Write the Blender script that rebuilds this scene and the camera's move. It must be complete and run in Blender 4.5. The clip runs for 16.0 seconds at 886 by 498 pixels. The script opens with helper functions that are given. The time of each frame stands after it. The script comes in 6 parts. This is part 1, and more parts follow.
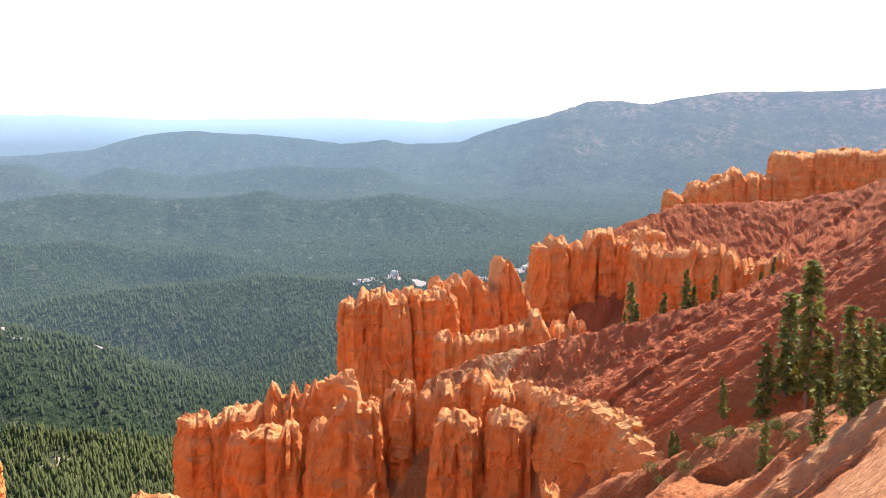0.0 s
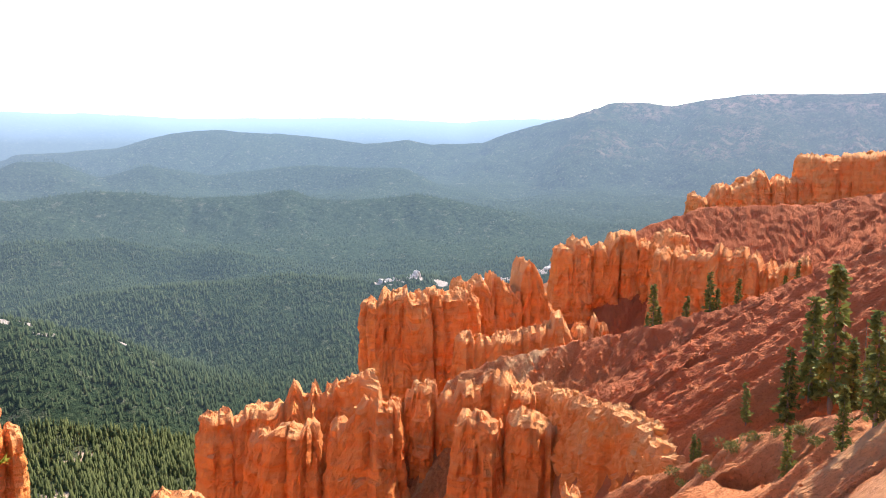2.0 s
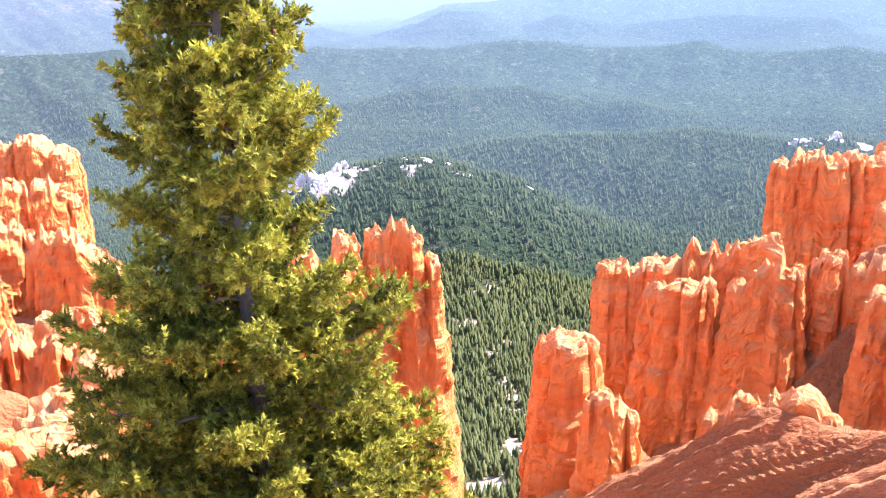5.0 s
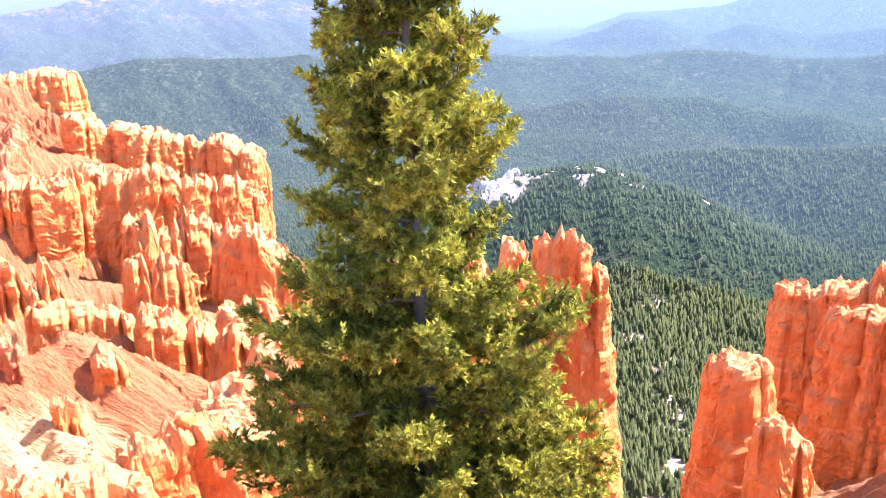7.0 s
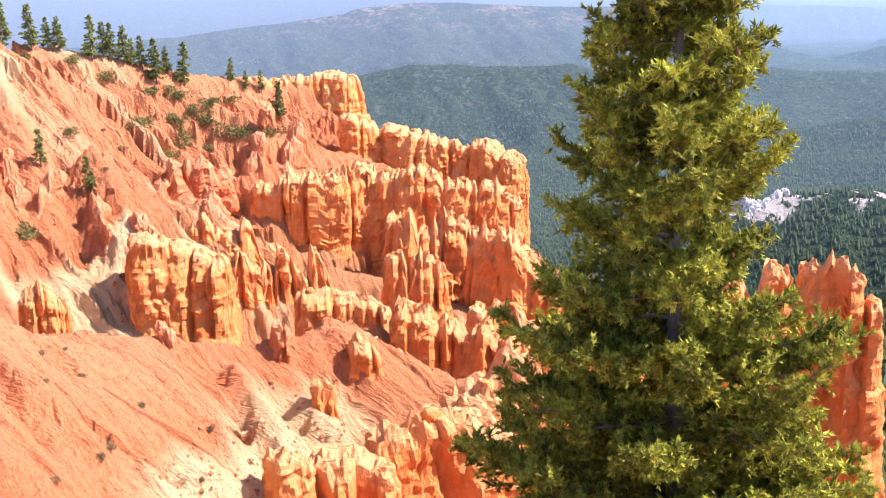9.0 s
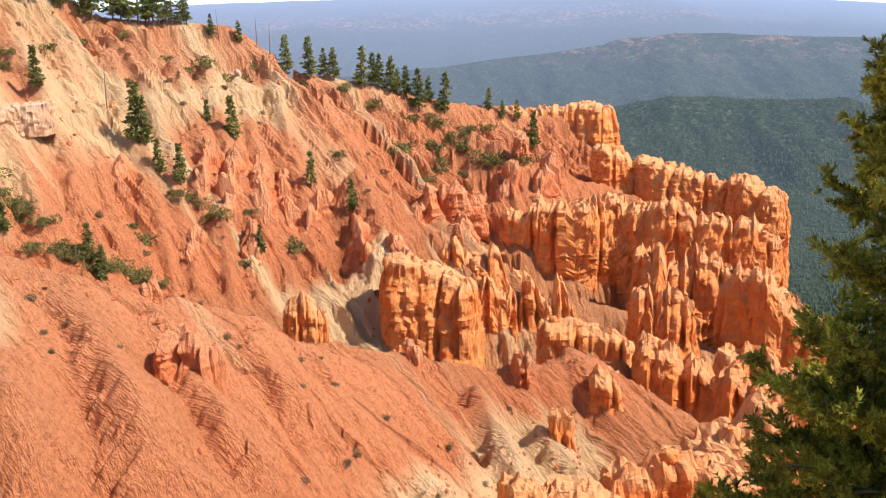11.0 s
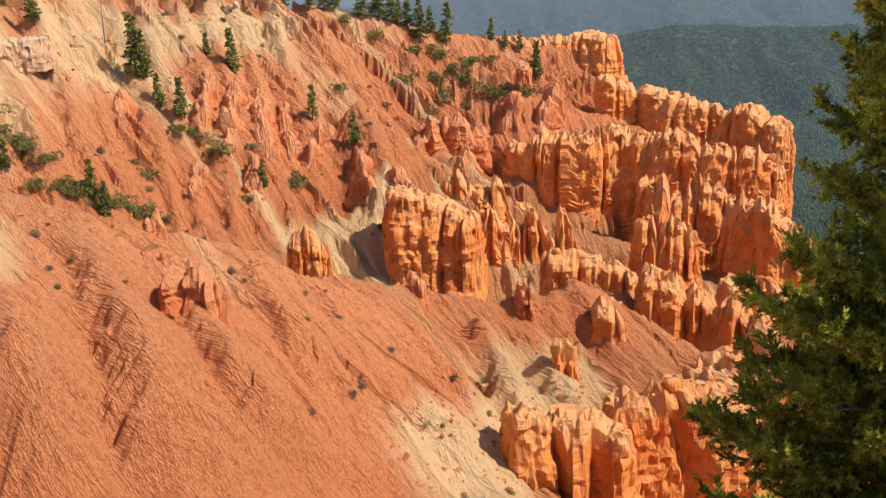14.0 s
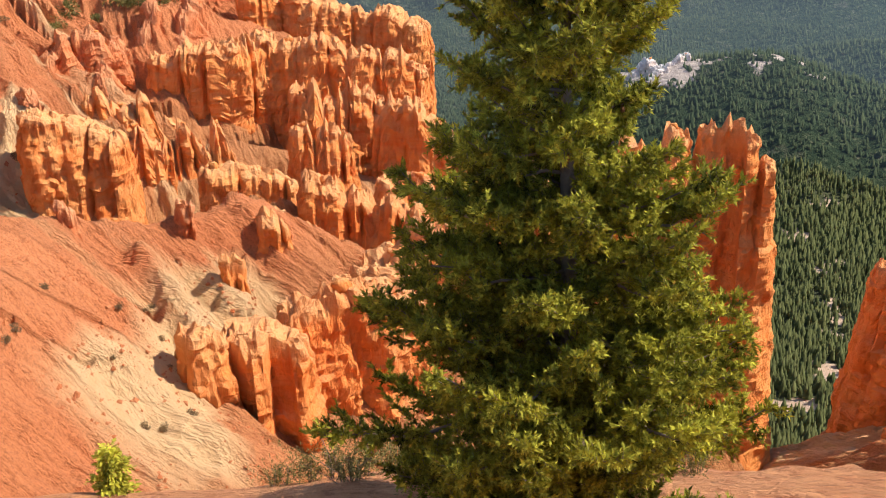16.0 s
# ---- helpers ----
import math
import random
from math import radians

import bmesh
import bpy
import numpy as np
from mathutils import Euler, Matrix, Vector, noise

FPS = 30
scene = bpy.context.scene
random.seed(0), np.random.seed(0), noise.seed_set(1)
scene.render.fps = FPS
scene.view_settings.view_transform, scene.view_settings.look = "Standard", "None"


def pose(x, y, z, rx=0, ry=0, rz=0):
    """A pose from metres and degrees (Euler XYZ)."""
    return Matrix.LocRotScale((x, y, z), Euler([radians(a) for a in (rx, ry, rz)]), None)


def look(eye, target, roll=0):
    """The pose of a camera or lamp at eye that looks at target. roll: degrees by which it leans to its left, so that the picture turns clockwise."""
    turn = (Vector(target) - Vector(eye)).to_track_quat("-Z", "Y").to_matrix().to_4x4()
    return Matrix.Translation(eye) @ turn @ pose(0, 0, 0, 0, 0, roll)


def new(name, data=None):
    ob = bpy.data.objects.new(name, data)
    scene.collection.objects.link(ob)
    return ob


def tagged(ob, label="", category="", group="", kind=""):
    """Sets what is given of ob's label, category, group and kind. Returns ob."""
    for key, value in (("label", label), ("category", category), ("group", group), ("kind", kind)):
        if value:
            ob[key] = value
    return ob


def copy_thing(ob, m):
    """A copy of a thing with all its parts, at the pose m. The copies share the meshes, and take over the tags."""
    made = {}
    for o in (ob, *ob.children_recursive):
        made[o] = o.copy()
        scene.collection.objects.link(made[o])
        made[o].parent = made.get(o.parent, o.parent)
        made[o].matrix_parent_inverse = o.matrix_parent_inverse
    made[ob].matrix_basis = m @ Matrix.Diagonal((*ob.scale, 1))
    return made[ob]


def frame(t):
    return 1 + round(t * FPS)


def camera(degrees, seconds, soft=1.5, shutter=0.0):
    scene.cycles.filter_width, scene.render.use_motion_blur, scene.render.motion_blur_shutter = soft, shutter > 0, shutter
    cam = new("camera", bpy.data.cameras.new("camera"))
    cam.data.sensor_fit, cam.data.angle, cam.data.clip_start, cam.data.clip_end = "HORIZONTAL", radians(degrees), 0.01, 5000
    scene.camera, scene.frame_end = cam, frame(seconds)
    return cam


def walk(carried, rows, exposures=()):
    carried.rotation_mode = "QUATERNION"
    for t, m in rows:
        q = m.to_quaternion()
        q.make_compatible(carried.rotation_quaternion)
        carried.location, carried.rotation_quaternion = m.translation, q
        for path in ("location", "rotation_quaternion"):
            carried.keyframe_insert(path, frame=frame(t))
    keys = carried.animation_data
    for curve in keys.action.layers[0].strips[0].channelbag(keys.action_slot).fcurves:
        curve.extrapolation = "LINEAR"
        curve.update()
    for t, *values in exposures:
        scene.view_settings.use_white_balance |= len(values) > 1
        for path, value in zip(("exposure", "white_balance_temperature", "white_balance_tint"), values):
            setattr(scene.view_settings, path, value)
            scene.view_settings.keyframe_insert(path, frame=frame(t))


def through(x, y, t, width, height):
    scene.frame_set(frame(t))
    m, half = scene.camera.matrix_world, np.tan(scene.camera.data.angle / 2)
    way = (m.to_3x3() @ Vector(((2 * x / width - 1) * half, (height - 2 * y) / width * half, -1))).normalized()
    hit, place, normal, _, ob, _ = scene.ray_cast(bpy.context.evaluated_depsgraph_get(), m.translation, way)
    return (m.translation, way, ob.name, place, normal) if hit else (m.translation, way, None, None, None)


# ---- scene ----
cam = camera(49.5, 16.0, soft=1.1)
ROWS = [
    (0, pose(0.018, 0.051, 0.002, 81.9, -0, 0)),
    (0.5, pose(0.014, 0.049, 0.003, 81.97, 0.13, -0.12)),
    (1, pose(0.008, 0.043, -0.002, 82.04, 0.49, 0.88)),
    (1.5, pose(0.009, 0.042, -0.004, 82.02, -0.03, 1.31)),
    (2, pose(0.004, 0.044, -0.007, 81.93, -0.34, 1.38)),
    (2.5, pose(0.001, 0.047, -0.006, 78.73, -1.6, 6.05)),
    (2.7, pose(0.007, 0.047, -0.013, 78.16, -1.2, 9.64)),
    (3, pose(-0.002, 0.038, -0.011, 77, -1.07, 16.28)),
    (3.5, pose(0.003, 0.038, -0.006, 75.84, -0.21, 18.92)),
    (3.7, pose(0.008, 0.028, -0.001, 75.37, -0.2, 19.2)),
    (5.8, pose(-0.022, 0.035, 0.004, 72.66, 0.74, 28.99)),
    (6, pose(-0.028, 0.027, 0.004, 73.3, 0.26, 29.7)),
    (6.5, pose(-0.027, 0.008, 0.017, 74.02, 0.8, 32.96)),
    (7, pose(-0.03, -0.007, 0.018, 73.93, 1.07, 35.63)),
    (7.5, pose(-0.033, -0.016, 0.02, 74.12, 1.58, 39.48)),
    (8, pose(-0.032, -0.026, 0.019, 74.46, 1.41, 42.72)),
    (8.5, pose(-0.032, -0.031, 0.021, 74.59, 0.99, 48.32)),
    (9, pose(-0.032, -0.036, 0.018, 74.76, 1.11, 51.17)),
    (9.5, pose(-0.027, -0.034, 0.016, 75.34, 1.83, 56.52)),
    (10, pose(-0.028, -0.038, 0.02, 75.75, 1.36, 60.34)),
    (12.3, pose(-0.053, -0.088, 0.043, 78.69, 2.45, 70.97)),
    (12.5, pose(-0.048, -0.085, 0.043, 78.99, 2.31, 71.34)),
    (13, pose(-0.021, -0.064, 0.031, 79.44, 2.14, 72.75)),
    (13.5, pose(0.022, -0.027, 0.006, 77.64, 1.25, 71.93)),
    (13.7, pose(0.027, -0.021, -0.002, 74.72, 0.56, 70.48)),
    (14, pose(0.036, -0.013, -0.012, 72.89, 2.09, 66.21)),
    (14.5, pose(0.026, -0.012, -0.015, 72.24, 0.26, 62.6)),
    (15, pose(0.015, -0.015, -0.029, 71.38, 0.51, 60.73)),
    (15.5, pose(0.029, -0.014, -0.045, 69.05, 1.69, 53.79)),
    (16, pose(0.061, -0.007, -0.045, 66.97, 0.8, 45.52)),
]
EXPO = [(0, 1.02, 6350, 15), (2.0, 1.03, 6350, 15), (2.5, 1.06, 6300, 16), (3.5, 1.6, 6050, 20), (6.0, 1.98, 5600, 27), (7.5, 1.82, 5600, 26), (9.0, 1.26, 5750, 22), (10.0, 0.8, 6000, 18), (12.5, 0.36, 6250, 14),
        (13.5, 0.36, 6350, 13), (14.5, 0.18, 6450, 14), (16, 0.55, 6500, 14)]
walk(cam, ROWS, EXPO)

# ---- sun and sky ----
SUN_BEARING, SUN_HEIGHT = -37.0, 49.0      # bearings turn left from +y


def bearing_vec(b, e=0.0):
    b, e = radians(b), radians(e)
    return Vector((-math.sin(b) * math.cos(e), math.cos(b) * math.cos(e), math.sin(e)))


world = bpy.data.worlds.new("sky")
scene.world = world
world.use_nodes = True
wn, wl = world.node_tree.nodes, world.node_tree.links
sky = wn.new("ShaderNodeTexSky")
sky.sky_type, sky.sun_disc = "NISHITA", False
sky.sun_elevation, sky.sun_rotation = radians(SUN_HEIGHT), radians(-SUN_BEARING)
sky.altitude, sky.air_density, sky.dust_density, sky.ozone_density = 2600, 1.0, 0.8, 1.0
wn["Background"].inputs[1].default_value = 0.15
wl.new(sky.outputs[0], wn["Background"].inputs[0])
sun = new("sun", bpy.data.lights.new("sun", "SUN"))
sun.data.energy, sun.data.angle, sun.data.color = 4.6, radians(0.53), (1.0, 0.93, 0.82)
sun.matrix_world = look(bearing_vec(SUN_BEARING, SUN_HEIGHT) * 400, (0, 0, 0))


# ---- noise on arrays ----
def lattice(ix, iy, iz):
    h = (ix.astype(np.int64) * 374761393 + iy.astype(np.int64) * 668265263 + iz.astype(np.int64) * 1442695041) & 0xFFFFFFFF
    h = ((h ^ (h >> 13)) * 1274126177) & 0xFFFFFFFF
    h = ((h ^ (h >> 16)) * 2246822519) & 0xFFFFFFFF
    return ((h ^ (h >> 15)) & 0xFFFFFF) / 8388607.5 - 1.0


def vn(x, y, z):
    """Smooth value noise, -1 to 1."""
    x, y, z = np.broadcast_arrays(np.asarray(x, float), np.asarray(y, float), np.asarray(z, float))
    ix, iy, iz = np.floor(x), np.floor(y), np.floor(z)
    fx, fy, fz = x - ix, y - iy, z - iz
    fx, fy, fz = fx * fx * (3 - 2 * fx), fy * fy * (3 - 2 * fy), fz * fz * (3 - 2 * fz)
    total = 0.0
    for dx in (0, 1):
        wx = fx if dx else 1 - fx
        for dy in (0, 1):
            wy = fy if dy else 1 - fy
            for dz in (0, 1):
                wz = fz if dz else 1 - fz
                total = total + wx * wy * wz * lattice(ix + dx, iy + dy, iz + dz)
    return total


def fbm(x, y, z, octaves=4, gain=0.5):
    total, amp = 0.0, 1.0
    for k in range(octaves):
        total = total + amp * vn(x * 2 ** k + 17.3 * k, y * 2 ** k - 9.1 * k, z * 2 ** k + 4.7 * k)
        amp *= gain
    return total


def spot(b, d, e):
    """A place seen from the overlook: bearing, level distance, angle above the level."""
    return (-math.sin(radians(b)) * d, math.cos(radians(b)) * d, math.tan(radians(e)) * d)


# ---- the lie of the land: crest lines (bearing, distance, height angle), slopes to either side, rills ----
NEAR = [
    # left spur
    ([(112, 92, -1), (97, 75, -8.5), (95.3, 72, -10.1), (88.2, 72, -13.1), (82.5, 76, -15.3), (78.5, 80, -16.6), (75.1, 84, -18.5),
      (68.1, 90, -19.4), (63.2, 92, -20.6), (58.7, 96, -19.1), (54, 98, -21.5), (51.5, 98, -23.2), (48, 99, -26)], 0.78, 2.0, 1.1, 5.0),
    # rim with the wood on it
    ([(112, 200, 8), (100, 205, 5), (95.3, 208, 3.9), (86.9, 212, 1.6), (80.6, 212, 0.5), (77.4, 212, -0.4), (75.5, 212, -1.9), (70.9, 216, -3.1),
      (66, 226, -4.5), (61, 240, -5.2), (58.2, 243, -5.5)], 0.76, 3.0, 3.2, 7.5),
    # shoulder below the rim, with the wall of pinnacles
    ([(66, 222, -5.5), (62, 205, -7.6), (57, 213, -9.4), (54, 212, -10.5), (50, 208, -13)], 0.85, 3.0, 1.5, 6.0),
    ([(71.5, 176, -8.2), (70, 162, -12.2), (68.5, 152, -16.5)], 0.95, 2.0, 0.8, 4.5),
    ([(64, 160, -15.8), (58, 165, -16), (52, 163, -18), (48.5, 160, -20)], 0.8, 3.0, 1.0, 5.0),
    ([(58, 128, -19.5), (53, 128, -20.5), (49, 126, -22.5)], 0.9, 3.0, 1.0, 5.0),
    # ridge that carries the fin behind the near tree
    ([(58, 78, -33), (50, 92, -30), (40, 102, -29), (31, 108, -29.5), (28, 109, -31)], 1.1, 2.0, 1.0, 5.0),
    # right spur, its ends and the ones behind it
    ([(-40, 120, 0), (-32, 120, -2.2), (-25, 125, -5.8), (-21.6, 130, -7.8), (-17.1, 138, -10.3), (-15.8, 139, -10.8)], 0.68, 2.5, 1.3, 3.8),
    ([(-17.1, 138, -10.5), (-14, 142, -11.3), (-7.4, 150, -13.3), (-1.6, 150, -14.6), (1, 150, -16)], 0.95, 2.5, 0.8, 3.2),
    ([(-40, 235, 0.5), (-26, 240, -3), (-23, 242, -4.2), (-20, 245, -4.9), (-13.8, 250, -5.3), (-11, 246, -6.4), (-8, 240, -8.2), (-5, 232, -10), (-1, 218, -12.5), (2, 205, -15)], 0.72, 3.0, 0.7, 4.0),
    ([(-40, 340, -1), (-26, 340, -2.9), (-19.2, 340, -4.2), (-13.5, 330, -6), (-10, 325, -8)], 0.7, 3.0, 1.0, 6.0),
    # near spur on the right
    ([(-42, 55, -6), (-30, 60, -11), (-25.4, 65, -14.9), (-16.8, 75, -18.2), (-12, 82, -20.7), (-9, 86, -22.3), (-4, 88, -25), (1, 90, -25.5), (5.7, 92, -25), (8, 92, -27.5)], 0.85, 2.0, 1.3, 3.8),
    # foot of the front fins
    ([(-12, 124, -21.5), (-3, 132, -22.5), (4, 136, -25), (10, 140, -26.5), (15, 146, -28)], 0.95, 2.5, 1.2, 5.0),
    ([(13, 116, -28), (17, 120, -30), (18.5, 120, -32)], 1.0, 2.5, 1.0, 5.0),
]
FAR = [
    ([(40, 900, -14.5), (35, 860, -12.6), (31, 850, -11.8), (27, 850, -11.2), (23, 860, -12.2), (19, 870, -14), (15, 880, -15.6)], 0.5, 1.0, 9.0, 60.0),
    ([(30, 1150, -11), (22, 1120, -10.2), (16, 1100, -9.9), (10, 1100, -9.6), (5, 1080, -9.2), (0, 1100, -9.4), (-6, 1120, -8.8), (-14, 1150, -8.5)], 0.42, 1.0, 16.0, 80.0),
    ([(32, 1500, -8.4), (24, 1500, -7.4), (21, 1480, -7.3), (17, 1450, -8.2), (12, 1420, -9)], 0.38, 1.0, 16.0, 90.0),
    ([(45, 2000, -6.5), (32, 2050, -5), (25, 2000, -4.7), (21, 2000, -4.5), (18, 2000, -4.8), (11, 2000, -4.6), (7, 1950, -5.4), (3, 1950, -5.1), (-1, 1950, -5.6), (-9, 1950, -6.4), (-20, 1950, -6)], 0.36, 1.0, 22.0, 110.0),
    ([(75, 1550, -6), (66, 1550, -5.5), (57, 1600, -5.3), (53, 1600, -4.7), (49, 1600, -5.2), (44, 1600, -4.8), (40, 1600, -5.8), (36, 1650, -7)], 0.42, 1.0, 18.0, 90.0),
    ([(40, 2900, -4.5), (36, 2900, -3.9), (32.5, 2850, -3.5), (30, 2850, -4.2), (27, 2800, -3.4), (25, 2800, -2.7), (23.5, 2800, -2.7), (21, 2800, -3.5), (18.5, 2800, -3.0), (15, 2800, -3.6), (9, 2800, -3.2), (4, 2700, -3.5)], 0.45, 1.0, 26.0, 160.0),
    ([(25, 3600, -2.4), (20, 3600, -2.0), (17, 3600, -1.2), (14.2, 3600, -1.0), (10, 3600, -1.3), (6, 3500, -1.8), (3.5, 3450, -1.5), (2, 3450, -1.8), (-1, 3450, -1.6), (-5, 3350, -0.5), (-7, 3300, 0.1),
      (-9, 3300, 0.7), (-10.5, 3300, 0.65), (-12, 3300, 0.45), (-14, 3300, 0.75), (-16, 3300, 1.15), (-25, 3300, 1.3), (-40, 3300, 1.4)], 0.42, 1.0, 45.0, 170.0),
    ([(90, 2700, -2.5), (75, 2900, -2.9), (66, 2900, -2.4), (60, 2900, -1.9), (56, 2900, -1.0), (53, 2900, -0.8), (50, 2900, -0.9), (45, 2900, -1.2), (40, 2950, -1.2), (36, 2900, -2.6)], 0.36, 1.0, 40.0, 150.0),
    ([(88, 4300, -0.5), (77, 4200, -0.1), (74, 4200, 0.15), (71, 4200, 0.0), (67, 4200, -0.5), (62, 4200, -1.1), (56, 4200, -1.3)], 0.5, 1.0, 40.0, 150.0),
    ([(48, 4350, -1.9), (38, 4300, -1.3), (33, 4300, -1.2), (28, 4300, -1.4), (24, 4300, -2.2)], 0.4, 1.0, 30.0, 150.0),
    ([(110, 4780, 1.0), (90, 4780, 1.2), (77, 4780, 1.7), (66, 4780, 1.75), (58, 4780, 2.0), (56, 4780, 2.1), (54, 4780, 1.5), (47, 4780, 1.1), (40, 4780, 0.5), (30, 4780, 0.1), (15, 4780, -0.2), (0, 4780, -0.3), (-40, 4780, -0.2)], 0.3, 1.0, 8.0, 300.0),
]
def ribs(crest, bearings, lean, reach, k, slope, proud, seed, lam):
    """Side ribs that leave a crest and run down its face, a little proud of it."""
    rng = np.random.default_rng(seed)
    c = sorted(crest)
    out = []
    for b in bearings:
        b = b + rng.uniform(-0.8, 0.8)
        d, e = (float(np.interp(b, [p[0] for p in c], [p[q] for p in c])) for q in (1, 2))
        z = d * math.tan(radians(e))
        far = reach * rng.uniform(0.75, 1.1)
        line = []
        for f in (0.12, 0.45, 0.75, 1.0):
            dd, bb = d - far * f, b + lean * f ** 0.8 + rng.uniform(-0.3, 0.3)
            zz = z - slope * far * f + proud * min(1, 1.6 * f) * rng.uniform(0.7, 1.2)
            line.append((bb, dd, math.degrees(math.atan2(zz, dd))))
        out.append((line, k, 1.6, 0.22 * lam, lam))
    return out


MAIN = len(NEAR)
NEAR += ribs(NEAR[1][0], (98, 95.5, 93, 90.5, 88.5, 86.5, 84.5, 82.5, 80.5, 78.5, 76.5, 74.5, 72.5), -4.5, 92, 1.05, 0.76, 5.5, 5, 5.5)
# spurs that run down the near slope
NEAR += [(line, 1.45, 1.6, 0.5, 2.2) for line in (
    [(95.6, 69.5, -11.4), (94.4, 64.0, -14.1), (93.3, 61.0, -16.8), (92.4, 58.0, -18.8), (92.0, 56.0, -21.2), (91.9, 54.4, -23.1)],
    [(88.5, 71.5, -13.1), (87.5, 65.2, -15.6), (86.3, 61.2, -18.3), (85.3, 56.8, -21.3), (84.5, 55.0, -23.7)],
    [(84.1, 73.3, -15.1), (82.7, 67.2, -18.0), (80.5, 61.0, -21.7), (78.5, 59.1, -24.4)],
    [(78.5, 74.0, -17.8), (76.5, 69.5, -20.4), (73.5, 66.8, -24.1)],
    [(70.8, 85.0, -19.8), (68.4, 80.9, -22.6), (66.0, 77.8, -24.8)],
    [(98.7, 68.4, -13.5), (98.2, 62.9, -16.6), (97.7, 58.7, -19.8), (97.1, 56.6, -22.0)])]
NEAR += ribs(NEAR[0][0], (91, 81.5, 75.5, 73, 67, 64), -9.0, 22, 1.3, 0.80, 2.6, 6, 2.6)
NEAR += ribs([q for q in NEAR[7][0]], (-30, -28, -26, -24.4, -23, -21.6, -20.2, -18.8, -17.4), 2.5, 34, 1.15, 0.68, 2.4, 7, 3.6)
LINES = [(np.array([spot(*p) for p in pts]), k, e, amp, lam) for pts, k, e, amp, lam in NEAR]
HILLS = [(np.array([spot(*p) for p in pts]), k, e, 0.4 * amp, lam) for pts, k, e, amp, lam in FAR]


def ridge(x, y, line, seed, soft):
    """Height of one spur: its crest less the slope beside it, steeper off the ends, cut by rills that run down from the crest."""
    pts, k, ends, amp, lam = line
    best, away = np.full(x.shape, -1e4), np.zeros(x.shape)
    last = len(pts) - 2
    for i, (a, b) in enumerate(zip(pts[:-1], pts[1:])):
        ex, ey = b[0] - a[0], b[1] - a[1]
        ln = math.hypot(ex, ey)
        u = ((x - a[0]) * ex + (y - a[1]) * ey) / ln ** 2
        t = np.clip(u, 0, 1)
        over = (u - t) * ln
        side = ((x - a[0]) * ey - (y - a[1]) * ex) / ln
        d = np.sqrt(side * side + (over * np.where(over > 0, ends if i == last else 1.0, 1.0)) ** 2)
        h = a[2] + t * (b[2] - a[2]) - k * (np.sqrt(d * d + soft * soft) - soft)
        m = h > best
        best, away = np.where(m, h, best), np.where(m, d, away)
    ax, ay = pts[-1][0] - pts[0][0], pts[-1][1] - pts[0][1]
    al = math.hypot(ax, ay)
    skew = min(0.85, max(-0.85, (pts[0][2] - pts[-1][2]) / al / k))      # fall lines lean down along the crest
    w = ((x * ax + y * ay) / al - skew * away) / lam + 0.14 * vn(x / lam / 3, y / lam / 3, seed) + 0.03 * vn(x / lam * 1.3, y / lam * 1.3, seed)
    big = 1 - 2.4 * np.abs(vn(w, seed + 3.5, away / lam / 9))
    big = big - 0.55 * (1 - 2.4 * np.abs(vn(w * 1.6, seed + 5.5, away / lam / 5)))      # sharp ribs between the gullies
    q = w * 2.3 + 0.5 * vn(w * 1.7, seed + 1.5, away / 30)
    q2 = w * 5.1 + 0.5 * vn(w * 3.7, seed + 6.5, away / 20)
    rill = (1 - np.abs(2 * (q - np.floor(q)) - 1)) * (0.55 + 0.45 * vn(w * 1.1, seed + 8.5, away / 25))
    thin = (1 - np.abs(2 * (q2 - np.floor(q2)) - 1)) * (0.5 + 0.5 * vn(w * 2.1, seed + 9.5, away / 15))
    ramp = np.clip((away - 0.1 * lam) / (1.3 * lam), 0, 1)
    near = np.clip(away / (0.8 * lam), 0, 1)
    return best - amp * (1.15 * ramp * big + near * (0.95 * rill + 0.5 * thin)), vn(w * 0.8, seed + 2.5, away / 45) + 0.5 * vn(w * 2.6, seed + 4.5, away / 30), w * lam


def blend(a, b, k):
    h = np.clip(0.5 + 0.5 * (a - b) / k, 0, 1)
    return b + (a - b) * h + k * h * (1 - h)


def overlook(x, y):
    """The rim that the viewer stands on: a short sloping shelf, then a steep fall."""
    s = np.clip(-math.sin(radians(50)) * x + math.cos(radians(50)) * y + 0.6 * vn(x / 5, y / 5, 2.2), 0, 600)
    b = np.degrees(np.arctan2(-x, y))
    wide = 5.5 + 5.5 * np.clip((b + 5) / 30, 0, 1)
    shelf = np.minimum(s * np.minimum(1, wide / np.maximum(np.hypot(x, y), 1)), 8.5)
    return -1.65 - 0.56 * shelf - 1.25 * (s - shelf) + (0.10 * vn(x / 1.2, y / 1.2, 5.5) + 0.04 * vn(x / 0.4, y / 0.4, 1.5)) * np.clip(s / 4, 0, 1)


